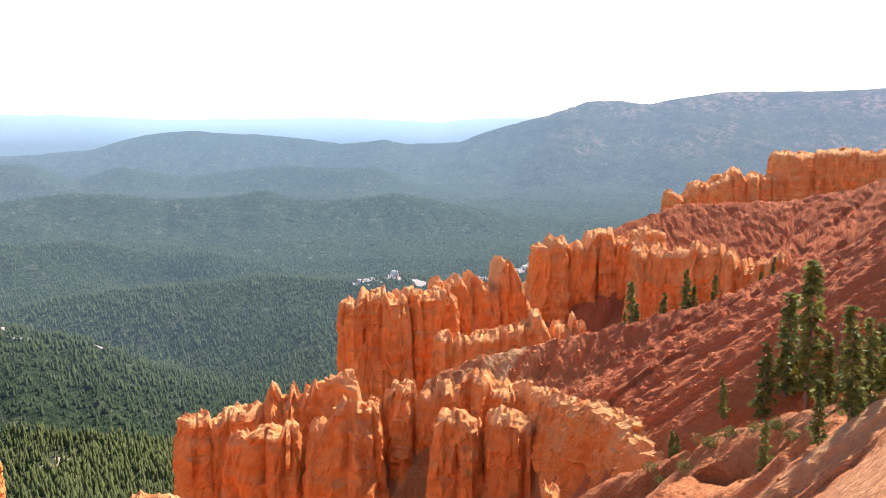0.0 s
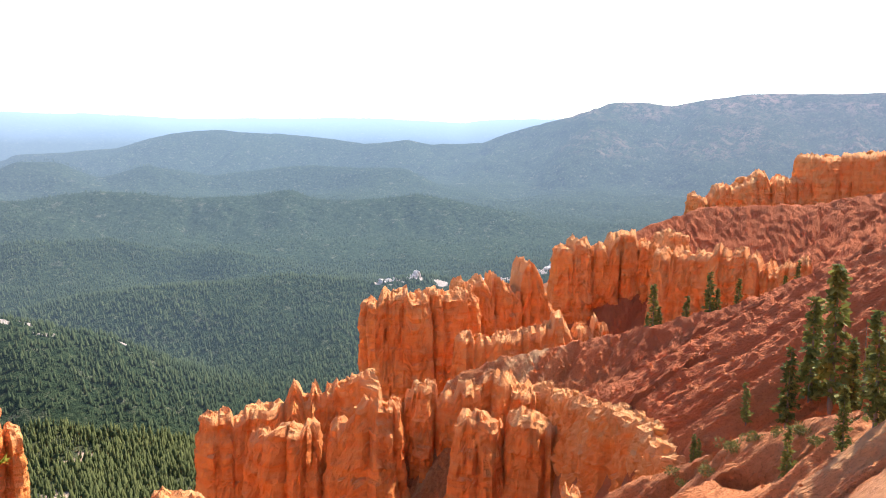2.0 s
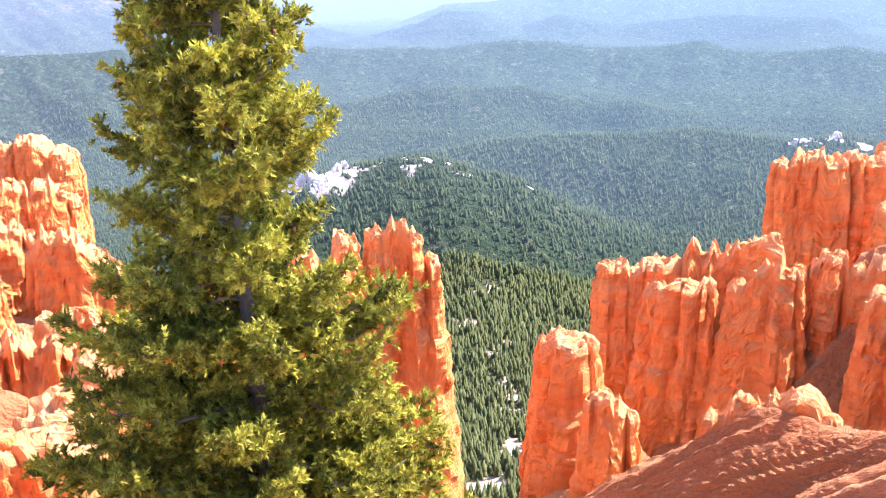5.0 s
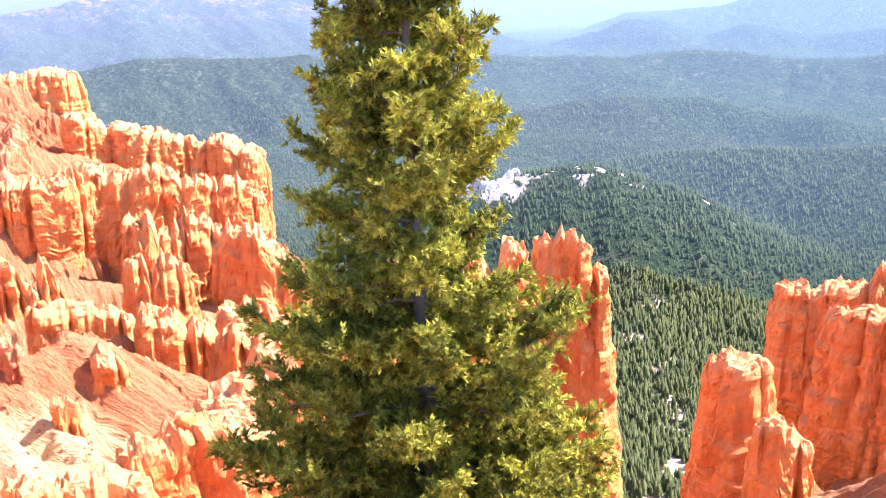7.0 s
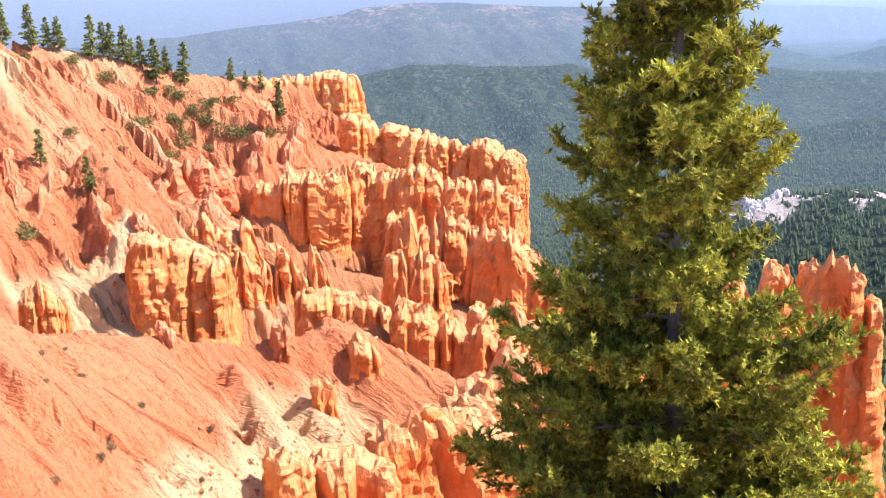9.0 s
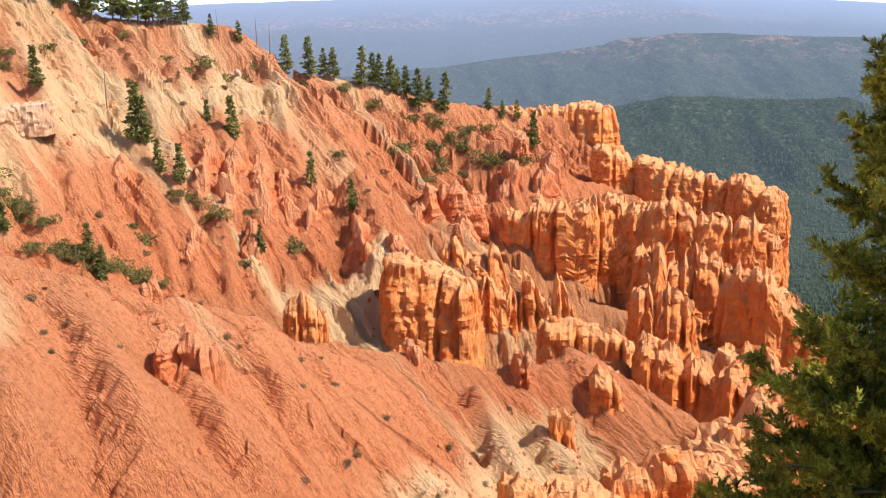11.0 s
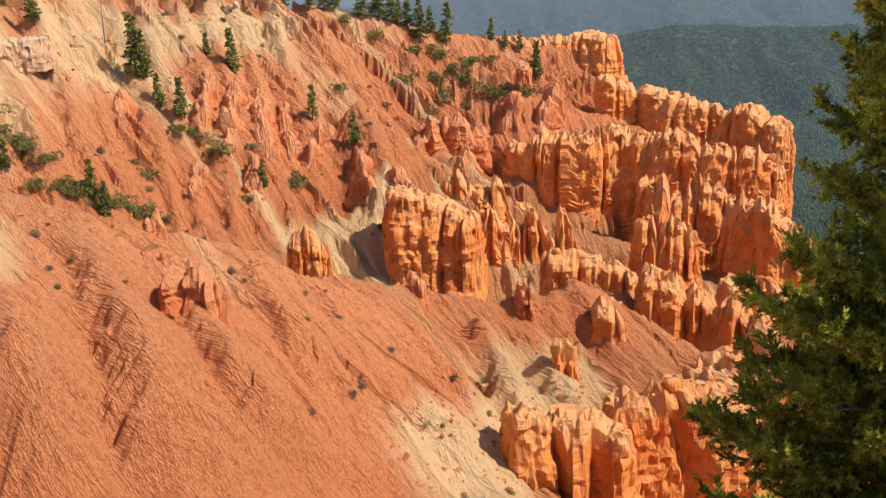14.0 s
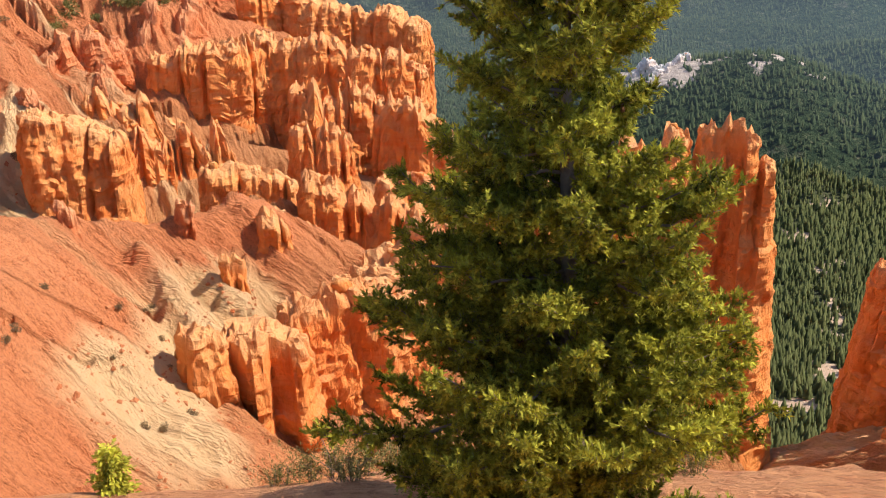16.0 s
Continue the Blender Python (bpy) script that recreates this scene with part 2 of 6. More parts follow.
def canyon(x, y):
    """Height of the badlands, and the washed streaks down their slopes."""
    h = overlook(x, y)
    streak, fall = np.zeros(x.shape), 0.6 * x - 0.8 * y
    for i, line in enumerate(LINES):
        r, st, w = ridge(x, y, line, i * 7.7, 0.9)
        if i == 7:      # the right spur breaks off in a cliff above an alcove
            past = -0.98 * (x - 13.7) - 0.19 * (y - 139.3) + 2.5 * vn(x / 9, y / 9, 4.1) + 1.0 * vn(x / 3, y / 3, 7.3)
            r = r - 1.7 * np.clip(past, 0, 40)
        if i < MAIN:
            streak, fall = np.where(r > h, st, streak), np.where(r > h, w, fall)
        h = blend(h, r, 1.0)
    for b, dist, r, amount in ((95.5, 70, 7, 1.1), (93, 66, 5, 1.0), (99, 67, 8, 0.9), (58.5, 88, 5, 1.1), (60.7, 81.5, 5, 1.3), (63.6, 76.4, 5, 1.3), (65.2, 67, 5, 1.3), (62, 61.5, 5, 1.1), (66.6, 67, 4, 1.0),
                               (71.8, 152, 7, 1.2), (73.6, 150, 7, 1.2), (70.8, 149, 7, 1.2), (70.6, 157, 6, 0.9), (77.7, 195, 6, 0.9), (80.4, 189, 7, 0.9), (75.7, 200.5, 5, 0.8), (83, 186, 8, 0.8), (86, 181, 7, 0.7), (88.9, 175, 8, 0.8),
                               (94.2, 169, 9, 0.8), (95.6, 179, 10, 0.8), (92, 160, 9, 0.6), (96, 190, 8, 0.7)):
        cx, cy, _ = spot(b, dist, 0)
        streak = streak + amount * np.exp(-((x - cx) ** 2 + (y - cy) ** 2) / r ** 2)
    d = np.hypot(x, y)
    rough = np.clip((d - 14) / 25, 0, 1)
    lumpy = np.clip(-x / 30, 0.3, 1)
    h = h + rough * (0.6 * lumpy * fbm(x / 6, y / 6, 1.5, 4, 0.55) + 0.40 * fbm(x / 1.6, y / 1.6, 6.1, 3, 0.75) * np.clip(0.5 + (d - 90) / 60, 0.5, 1) + 0.8 * lumpy ** 2 * np.clip(vn(x / 30, y / 30, 8.8) + 0.1, 0, 1) * (1 - 2.4 * np.abs(fbm(x / 5, y / 5, 4.4, 2, 0.45))))
    # harder beds stand out as broken ledges
    bed = (h + 2.5 * vn(x / 25, y / 25, 7.7)) / 6.5
    lift = bed - np.floor(bed)
    shelf = (np.floor(bed) + np.clip((lift - 0.62) / 0.38, 0, 1) ** 1.5) * 6.5 - 2.5 * vn(x / 25, y / 25, 7.7)
    hard = np.clip(vn(x / 18, y / 18, 3.1) * 1.6 + 0.15, 0, 0.4) * rough * np.clip((d - 100) / 30, 0, 1) * np.clip((-x - 5) / 15, 0, 1)
    h = h + (shelf + 2.0 - h) * hard
    return np.where(h < -78, -78 + (h + 78) * 2.6, h), streak, fall


def valley(x, y):
    d = np.hypot(x, y)
    h = -250 + 0.016 * np.clip(d - 500, 0, 2200) + 7 * fbm(x / 130, y / 130, 0.5, 3)
    for i, line in enumerate(HILLS):
        h = blend(h, ridge(x, y, line, 100 + i * 5.1, 25.0)[0], 18.0)
    # knolls and side ridges
    rough = np.clip((d - 700) / 500, 0, 1) * np.clip((3100 - d) / 500, 0.12, 1)
    return h + rough * (16 * fbm(x / 260, y / 260, 5.5, 3) + 7 * (1 - 2.4 * np.abs(vn(x / 150 + 0.4 * vn(x / 300, y / 300, 2.2), y / 150, 7.5))))


def terrain(x, y):
    """Height, how far the red rock gives way to the wooded floor, and the streaks."""
    x, y = np.asarray(x, float), np.asarray(y, float)
    d = np.hypot(x, y)
    c, v, streak, fall = np.full(x.shape, -1e4), np.full(x.shape, -1e4), np.zeros(x.shape), np.zeros(x.shape)
    n, f = d < 900, d > 250
    c[n], streak[n], fall[n] = canyon(x[n], y[n])
    v[f] = valley(x[f], y[f])
    top = np.where(n & f, blend(c, v, 12.0), np.maximum(c, v))
    return top, np.clip((v - c) / 10 + 0.5, 0, 1), streak, fall


def land(x, y):
    return terrain(x, y)[:2]


PALE = [(33.4, 850, 34, 1.0), (32.4, 835, 26, 1.0), (31.2, 850, 20, 0.8), (27, 850, 40, 0.4), (24.5, 855, 30, 0.45), (4.5, 1078, 15, 1.2), (3.0, 1085, 9, 0.9), (5.6, 1085, 12, 0.7), (1.5, 1090, 12, 0.8), (-2, 1105, 30, 0.6), (-5, 1115, 30, 0.7), (-9, 1130, 40, 0.6),
        (22.3, 590, 15, 0.9), (21.4, 540, 14, 0.95), (20.6, 505, 13, 0.95), (24.2, 640, 14, 0.85), (21.4, 460, 13, 0.9), (19.2, 620, 9, 0.85), (23.0, 690, 12, 0.8), (22.6, 420, 13, 0.85), (20, 880, 25, 0.4)]


def pale_rock(x, y):
    """Bare whitish outcrops and washes among the woods."""
    p = np.zeros(np.shape(x))
    for b, d, r, w in PALE:
        cx, cy, _ = spot(b, d, 0)
        p = np.maximum(p, w * np.exp(-((x - cx) ** 2 + (y - cy) ** 2) / r ** 2))
    return np.clip(p * (0.95 + 1.5 * fbm(x / 11, y / 11, 6.5, 4, 0.65)), 0, 1)


def ground_z(x, y):
    return float(land(np.array([x]), np.array([y]))[0][0])


# ---- materials ----
def material(name):
    m = bpy.data.materials.new(name)
    m.use_nodes = True
    return m, m.node_tree.nodes, m.node_tree.links, m.node_tree.nodes["Principled BSDF"]


def ramp_node(nodes, stops, mode="LINEAR"):
    r = nodes.new("ShaderNodeValToRGB")
    r.color_ramp.interpolation = mode
    el = r.color_ramp.elements
    while len(el) < len(stops):
        el.new(0.5)
    for e, (p, c) in zip(el, stops):
        e.position, e.color = p, (*c, 1)
    return r


def noise_node(nodes, links, vec, scale, detail=4.0, rough=0.55):
    n = nodes.new("ShaderNodeTexNoise")
    n.inputs["Scale"].default_value, n.inputs["Detail"].default_value, n.inputs["Roughness"].default_value = scale, detail, rough
    links.new(vec, n.inputs["Vector"])
    return n.outputs[0]


def mixed(nodes, links, fac, a, b, mode="MIX"):
    m = nodes.new("ShaderNodeMix")
    m.data_type, m.blend_type = "RGBA", mode
    for sock, v in ((m.inputs["Factor"], fac), (m.inputs["A"], a), (m.inputs["B"], b)):
        if isinstance(v, (int, float)):
            sock.default_value = v
        elif isinstance(v, tuple):
            sock.default_value = (*v, 1)
        else:
            links.new(v, sock)
    return m.outputs["Result"]


def maths(nodes, links, op, a, b=0.0, clamp=False):
    m = nodes.new("ShaderNodeMath")
    m.operation, m.use_clamp = op, clamp
    for sock, v in zip(m.inputs, (a, b)):
        if isinstance(v, (int, float)):
            sock.default_value = v
        else:
            links.new(v, sock)
    return m.outputs[0]


def rock_colour(nodes, links, stops, tall):
    """Colour of layered rock: beds by height, bent a little, with stains."""
    geo = nodes.new("ShaderNodeNewGeometry")
    sep = nodes.new("ShaderNodeSeparateXYZ")
    links.new(geo.outputs["Position"], sep.inputs[0])
    pos = geo.outputs["Position"]
    bend = noise_node(nodes, links, pos, 0.03, 3)
    z = maths(nodes, links, "ADD", sep.outputs[2], maths(nodes, links, "MULTIPLY", bend, 16.0))
    z = maths(nodes, links, "DIVIDE", maths(nodes, links, "ADD", z, tall), tall + 20.0)
    r = ramp_node(nodes, stops)
    links.new(z, r.inputs[0])
    # thin beds
    flat = nodes.new("ShaderNodeMapping")
    flat.inputs["Scale"].default_value = (0.05, 0.05, 1.1)
    links.new(pos, flat.inputs[0])
    beds = noise_node(nodes, links, flat.outputs[0], 0.8, 5, 0.6)
    streak = nodes.new("ShaderNodeMapping")
    streak.inputs["Scale"].default_value = (1.0, 1.0, 0.3)
    links.new(pos, streak.inputs[0])
    wash = noise_node(nodes, links, streak.outputs[0], 0.45, 5, 0.6)
    return geo, pos, r.outputs[0], beds, wash


def streak_of(nodes, links, pos):
    """Coordinates drawn out down the face."""
    m = nodes.new("ShaderNodeMapping")
    m.inputs["Scale"].default_value = (1.0, 1.0, 0.45)
    links.new(pos, m.inputs[0])
    return m.outputs[0]


def bent_position(nodes, links, pos):
    """A warped copy of the position, to bend straight joints."""
    n = nodes.new("ShaderNodeTexNoise")
    n.inputs["Scale"].default_value, n.inputs["Detail"].default_value = 0.5, 4.0
    links.new(pos, n.inputs["Vector"])
    grow = nodes.new("ShaderNodeVectorMath")
    grow.operation = "MULTIPLY_ADD"
    grow.inputs[1].default_value, grow.inputs[2].default_value = (14, 14, 14), (-7, -7, -7)
    links.new(n.outputs["Color"], grow.inputs[0])
    add = nodes.new("ShaderNodeVectorMath")
    links.new(pos, add.inputs[0])
    links.new(grow.outputs[0], add.inputs[1])
    return add.outputs[0]


def rock_material(name, stops, pale, dark, caps):
    m, nodes, links, bsdf = material(name)
    geo, pos, base, beds, wash = rock_colour(nodes, links, stops, 90.0)
    b = ramp_node(nodes, [(0.36, (0, 0, 0)), (0.66, (1, 1, 1))])
    links.new(beds, b.inputs[0])
    col = mixed(nodes, links, maths(nodes, links, "MULTIPLY", b.outputs[0], 0.5), base, pale)
    tone = ramp_node(nodes, [(0.46, (0, 0, 0)), (0.64, (1, 1, 1))])
    links.new(noise_node(nodes, links, pos, 0.11, 8, 0.72), tone.inputs[0])
    col = mixed(nodes, links, maths(nodes, links, "MULTIPLY", tone.outputs[0], 0.6), col, pale)
    # broad yellow and cream beds, broken along their length
    band = nodes.new("ShaderNodeMapping")
    band.inputs["Scale"].default_value = (0.10, 0.10, 0.42)
    links.new(pos, band.inputs[0])
    broad = ramp_node(nodes, [(0.50, (0, 0, 0)), (0.60, (1, 1, 1))])
    links.new(noise_node(nodes, links, band.outputs[0], 0.9, 9, 0.72), broad.inputs[0])
    col = mixed(nodes, links, maths(nodes, links, "MULTIPLY", broad.outputs[0], 0.35), col, tuple(0.6 * p + 0.4 * q for p, q in zip(pale, caps)))
    ochre = ramp_node(nodes, [(0.52, (0, 0, 0)), (0.62, (1, 1, 1))])
    links.new(noise_node(nodes, links, streak_of(nodes, links, pos), 0.2, 9, 0.72), ochre.inputs[0])
    col = mixed(nodes, links, maths(nodes, links, "MULTIPLY", ochre.outputs[0], 0.7), col, tuple(0.5 * (p + q) for p, q in zip(pale, caps)))
    w = ramp_node(nodes, [(0.50, (0, 0, 0)), (0.72, (1, 1, 1))])
    links.new(wash, w.inputs[0])
    col = mixed(nodes, links, maths(nodes, links, "MULTIPLY", w.outputs[0], 0.55), col, dark)
    fine = noise_node(nodes, links, pos, 1.6, 6, 0.65)
    col = mixed(nodes, links, maths(nodes, links, "MULTIPLY", fine, 0.3), col, dark)
    # paler where the rock faces up
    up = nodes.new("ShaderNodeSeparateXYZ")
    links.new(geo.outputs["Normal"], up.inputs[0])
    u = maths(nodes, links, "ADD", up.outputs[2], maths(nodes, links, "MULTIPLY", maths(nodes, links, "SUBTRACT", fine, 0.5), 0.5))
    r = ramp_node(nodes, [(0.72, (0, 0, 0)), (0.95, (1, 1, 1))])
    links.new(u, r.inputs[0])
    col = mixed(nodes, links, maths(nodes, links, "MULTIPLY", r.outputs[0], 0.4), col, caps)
    # the hard pale bed along the crest
    crest = nodes.new("ShaderNodeAttribute")
    crest.attribute_name = "crest"
    ragged = maths(nodes, links, "MULTIPLY", crest.outputs["Fac"], maths(nodes, links, "ADD", fine, 0.05), True)
    col = mixed(nodes, links, ragged, col, caps)
    links.new(col, bsdf.inputs["Base Color"])
    bsdf.inputs["Roughness"].default_value, bsdf.inputs["Specular IOR Level"].default_value = 0.95, 0.1
    bump = nodes.new("ShaderNodeBump")
    bump.inputs["Strength"].default_value, bump.inputs["Distance"].default_value = 0.8, 0.36
    hgt = maths(nodes, links, "ADD", maths(nodes, links, "MULTIPLY", beds, 0.9), noise_node(nodes, links, pos, 1.1, 9, 0.75))
    hgt = maths(nodes, links, "ADD", hgt, maths(nodes, links, "MULTIPLY", noise_node(nodes, links, pos, 4.5, 6, 0.7), 0.5))
    upright = nodes.new("ShaderNodeMapping")
    upright.inputs["Scale"].default_value = (1.0, 1.0, 0.3)
    links.new(pos, upright.inputs[0])
    for scale, weight in ((0.8, 3.0), (2.4, 1.6)):
        cut = maths(nodes, links, "ABSOLUTE", maths(nodes, links, "SUBTRACT", noise_node(nodes, links, upright.outputs[0], scale, 6, 0.65), 0.5))
        hgt = maths(nodes, links, "ADD", hgt, maths(nodes, links, "MULTIPLY", cut, weight))
    # joints between blocks
    cells = nodes.new("ShaderNodeTexVoronoi")
    cells.feature = "DISTANCE_TO_EDGE"
    cells.inputs["Scale"].default_value = 0.55
    block = nodes.new("ShaderNodeMapping")
    block.inputs["Scale"].default_value = (1.0, 1.0, 0.7)
    links.new(mixed(nodes, links, 0.12, pos, bent_position(nodes, links, pos)), block.inputs[0])
    links.new(block.outputs[0], cells.inputs["Vector"])
    joint = ramp_node(nodes, [(0.0, (0, 0, 0)), (0.10, (1, 1, 1))])
    links.new(cells.outputs[0], joint.inputs[0])
    hgt = maths(nodes, links, "ADD", hgt, maths(nodes, links, "MULTIPLY", joint.outputs[0], 0.3))
    links.new(hgt, bump.inputs["Height"])
    links.new(bump.outputs[0], bsdf.inputs["Normal"])
    return m


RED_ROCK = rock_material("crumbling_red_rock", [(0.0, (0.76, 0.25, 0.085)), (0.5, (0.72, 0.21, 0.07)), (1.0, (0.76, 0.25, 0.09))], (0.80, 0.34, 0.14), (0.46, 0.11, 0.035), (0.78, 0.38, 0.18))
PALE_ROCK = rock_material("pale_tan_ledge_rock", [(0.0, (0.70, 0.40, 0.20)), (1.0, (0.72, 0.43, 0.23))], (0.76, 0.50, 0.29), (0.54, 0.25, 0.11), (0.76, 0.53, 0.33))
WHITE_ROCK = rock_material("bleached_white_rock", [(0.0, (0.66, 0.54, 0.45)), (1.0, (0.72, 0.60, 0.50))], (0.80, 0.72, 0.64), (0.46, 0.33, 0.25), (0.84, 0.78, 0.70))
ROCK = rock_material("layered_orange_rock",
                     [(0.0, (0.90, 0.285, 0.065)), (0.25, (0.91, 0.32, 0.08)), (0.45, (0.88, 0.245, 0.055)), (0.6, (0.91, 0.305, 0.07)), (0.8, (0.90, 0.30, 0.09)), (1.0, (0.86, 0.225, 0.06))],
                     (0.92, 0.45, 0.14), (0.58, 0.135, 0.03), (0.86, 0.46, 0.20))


def ground_material():
    m, nodes, links, bsdf = material("red_badland_and_wooded_floor")
    geo, pos, base, beds, wash = rock_colour(nodes, links,
        [(0.0, (0.60, 0.28, 0.11)), (0.38, (0.62, 0.30, 0.12)), (0.47, (0.60, 0.27, 0.11)), (0.56, (0.78, 0.27, 0.105)), (0.74, (0.87, 0.36, 0.155)), (0.85, (0.87, 0.42, 0.20)), (0.93, (0.82, 0.34, 0.14)), (1.0, (0.72, 0.43, 0.24))], 90.0)
    col = mixed(nodes, links, maths(nodes, links, "MULTIPLY", beds, 0.35), base, (0.82, 0.35, 0.13))
    fine = noise_node(nodes, links, pos, 2.2, 7, 0.7)
    f = ramp_node(nodes, [(0.42, (0, 0, 0)), (0.62, (1, 1, 1))])
    links.new(fine, f.inputs[0])
    col = mixed(nodes, links, maths(nodes, links, "MULTIPLY", f.outputs[0], 0.34), col, (0.44, 0.11, 0.04))
    # dark specks in the colour stand in for small shadows between pebbles
    pebble_shade = ramp_node(nodes, [(0.56, (0, 0, 0)), (0.62, (1, 1, 1))])
    links.new(noise_node(nodes, links, pos, 4.5, 4, 0.6), pebble_shade.inputs[0])
    col = mixed(nodes, links, maths(nodes, links, "MULTIPLY", pebble_shade.outputs[0], 0.42), col, (0.38, 0.10, 0.04))
    # deep red clay on one side of the bowl, pale wash streaks down the slopes
    clay_at = nodes.new("ShaderNodeAttribute")
    clay_at.attribute_name = "clay"
    col = mixed(nodes, links, maths(nodes, links, "MULTIPLY", clay_at.outputs["Fac"], 0.72), col, mixed(nodes, links, fine, (0.48, 0.115, 0.045), (0.64, 0.19, 0.085)))
    wash_at = nodes.new("ShaderNodeAttribute")
    wash_at.attribute_name = "streak"
    ws = ramp_node(nodes, [(0.42, (0, 0, 0)), (1.15, (1, 1, 1))])
    links.new(wash_at.outputs["Fac"], ws.inputs[0])
    amount = maths(nodes, links, "MULTIPLY", ws.outputs[0], maths(nodes, links, "SUBTRACT", 0.72, maths(nodes, links, "MULTIPLY", clay_at.outputs["Fac"], 0.72)))
    col = mixed(nodes, links, amount, col, mixed(nodes, links, beds, (0.90, 0.57, 0.25), (0.95, 0.76, 0.42)))
    # wooded floor: duff, grey brush and pale sand
    duff = mixed(nodes, links, noise_node(nodes, links, pos, 0.05, 6, 0.7), (0.04, 0.055, 0.026), (0.10, 0.10, 0.05))
    sand = ramp_node(nodes, [(0.60, (0, 0, 0)), (0.68, (1, 1, 1))])
    links.new(noise_node(nodes, links, pos, 0.018, 8, 0.72), sand.inputs[0])
    duff = mixed(nodes, links, maths(nodes, links, "MULTIPLY", sand.outputs[0], 0.8), duff, (0.42, 0.34, 0.27))
    att = nodes.new("ShaderNodeAttribute")
    att.attribute_name = "cover"
    col = mixed(nodes, links, att.outputs["Fac"], col, duff)
    bare = nodes.new("ShaderNodeAttribute")
    bare.attribute_name = "pale"
    edge = ramp_node(nodes, [(0.35, (0, 0, 0)), (0.5, (1, 1, 1))])
    links.new(bare.outputs["Fac"], edge.inputs[0])
    col = mixed(nodes, links, edge.outputs[0], col, mixed(nodes, links, noise_node(nodes, links, pos, 0.3, 5, 0.7), (0.44, 0.29, 0.18), (0.66, 0.49, 0.36)))
    links.new(col, bsdf.inputs["Base Color"])
    bsdf.inputs["Roughness"].default_value, bsdf.inputs["Specular IOR Level"].default_value = 0.95, 0.1
    bump = nodes.new("ShaderNodeBump")
    bump.inputs["Strength"].default_value, bump.inputs["Distance"].default_value = 0.85, 0.34
    fall_at = nodes.new("ShaderNodeAttribute")
    fall_at.attribute_name = "fall"
    tall = nodes.new("ShaderNodeSeparateXYZ")
    links.new(pos, tall.inputs[0])
    run = nodes.new("ShaderNodeCombineXYZ")
    links.new(fall_at.outputs["Fac"], run.inputs[0])
    links.new(maths(nodes, links, "MULTIPLY", tall.outputs[2], 0.3), run.inputs[1])
    rills = noise_node(nodes, links, run.outputs[0], 1.3, 5, 0.65)
    rills = maths(nodes, links, "ABSOLUTE", maths(nodes, links, "SUBTRACT", rills, 0.5))
    def cuts(vec, scale, detail, weight):
        n = noise_node(nodes, links, vec, scale, detail, 0.7)
        return maths(nodes, links, "MULTIPLY", maths(nodes, links, "ABSOLUTE", maths(nodes, links, "SUBTRACT", n, 0.5)), weight)
    lump = maths(nodes, links, "ADD", cuts(pos, 1.1, 8, 2.6), cuts(pos, 3.6, 5, 2.2))
    rills = maths(nodes, links, "ADD", maths(nodes, links, "MULTIPLY", rills, 6.5), cuts(run.outputs[0], 3.2, 4, 4.5))
    lump = maths(nodes, links, "ADD", lump, maths(nodes, links, "MULTIPLY", rills, maths(nodes, links, "SUBTRACT", 1.0, att.outputs["Fac"])))
    links.new(lump, bump.inputs["Height"])
    links.new(bump.outputs[0], bsdf.inputs["Normal"])
    return m


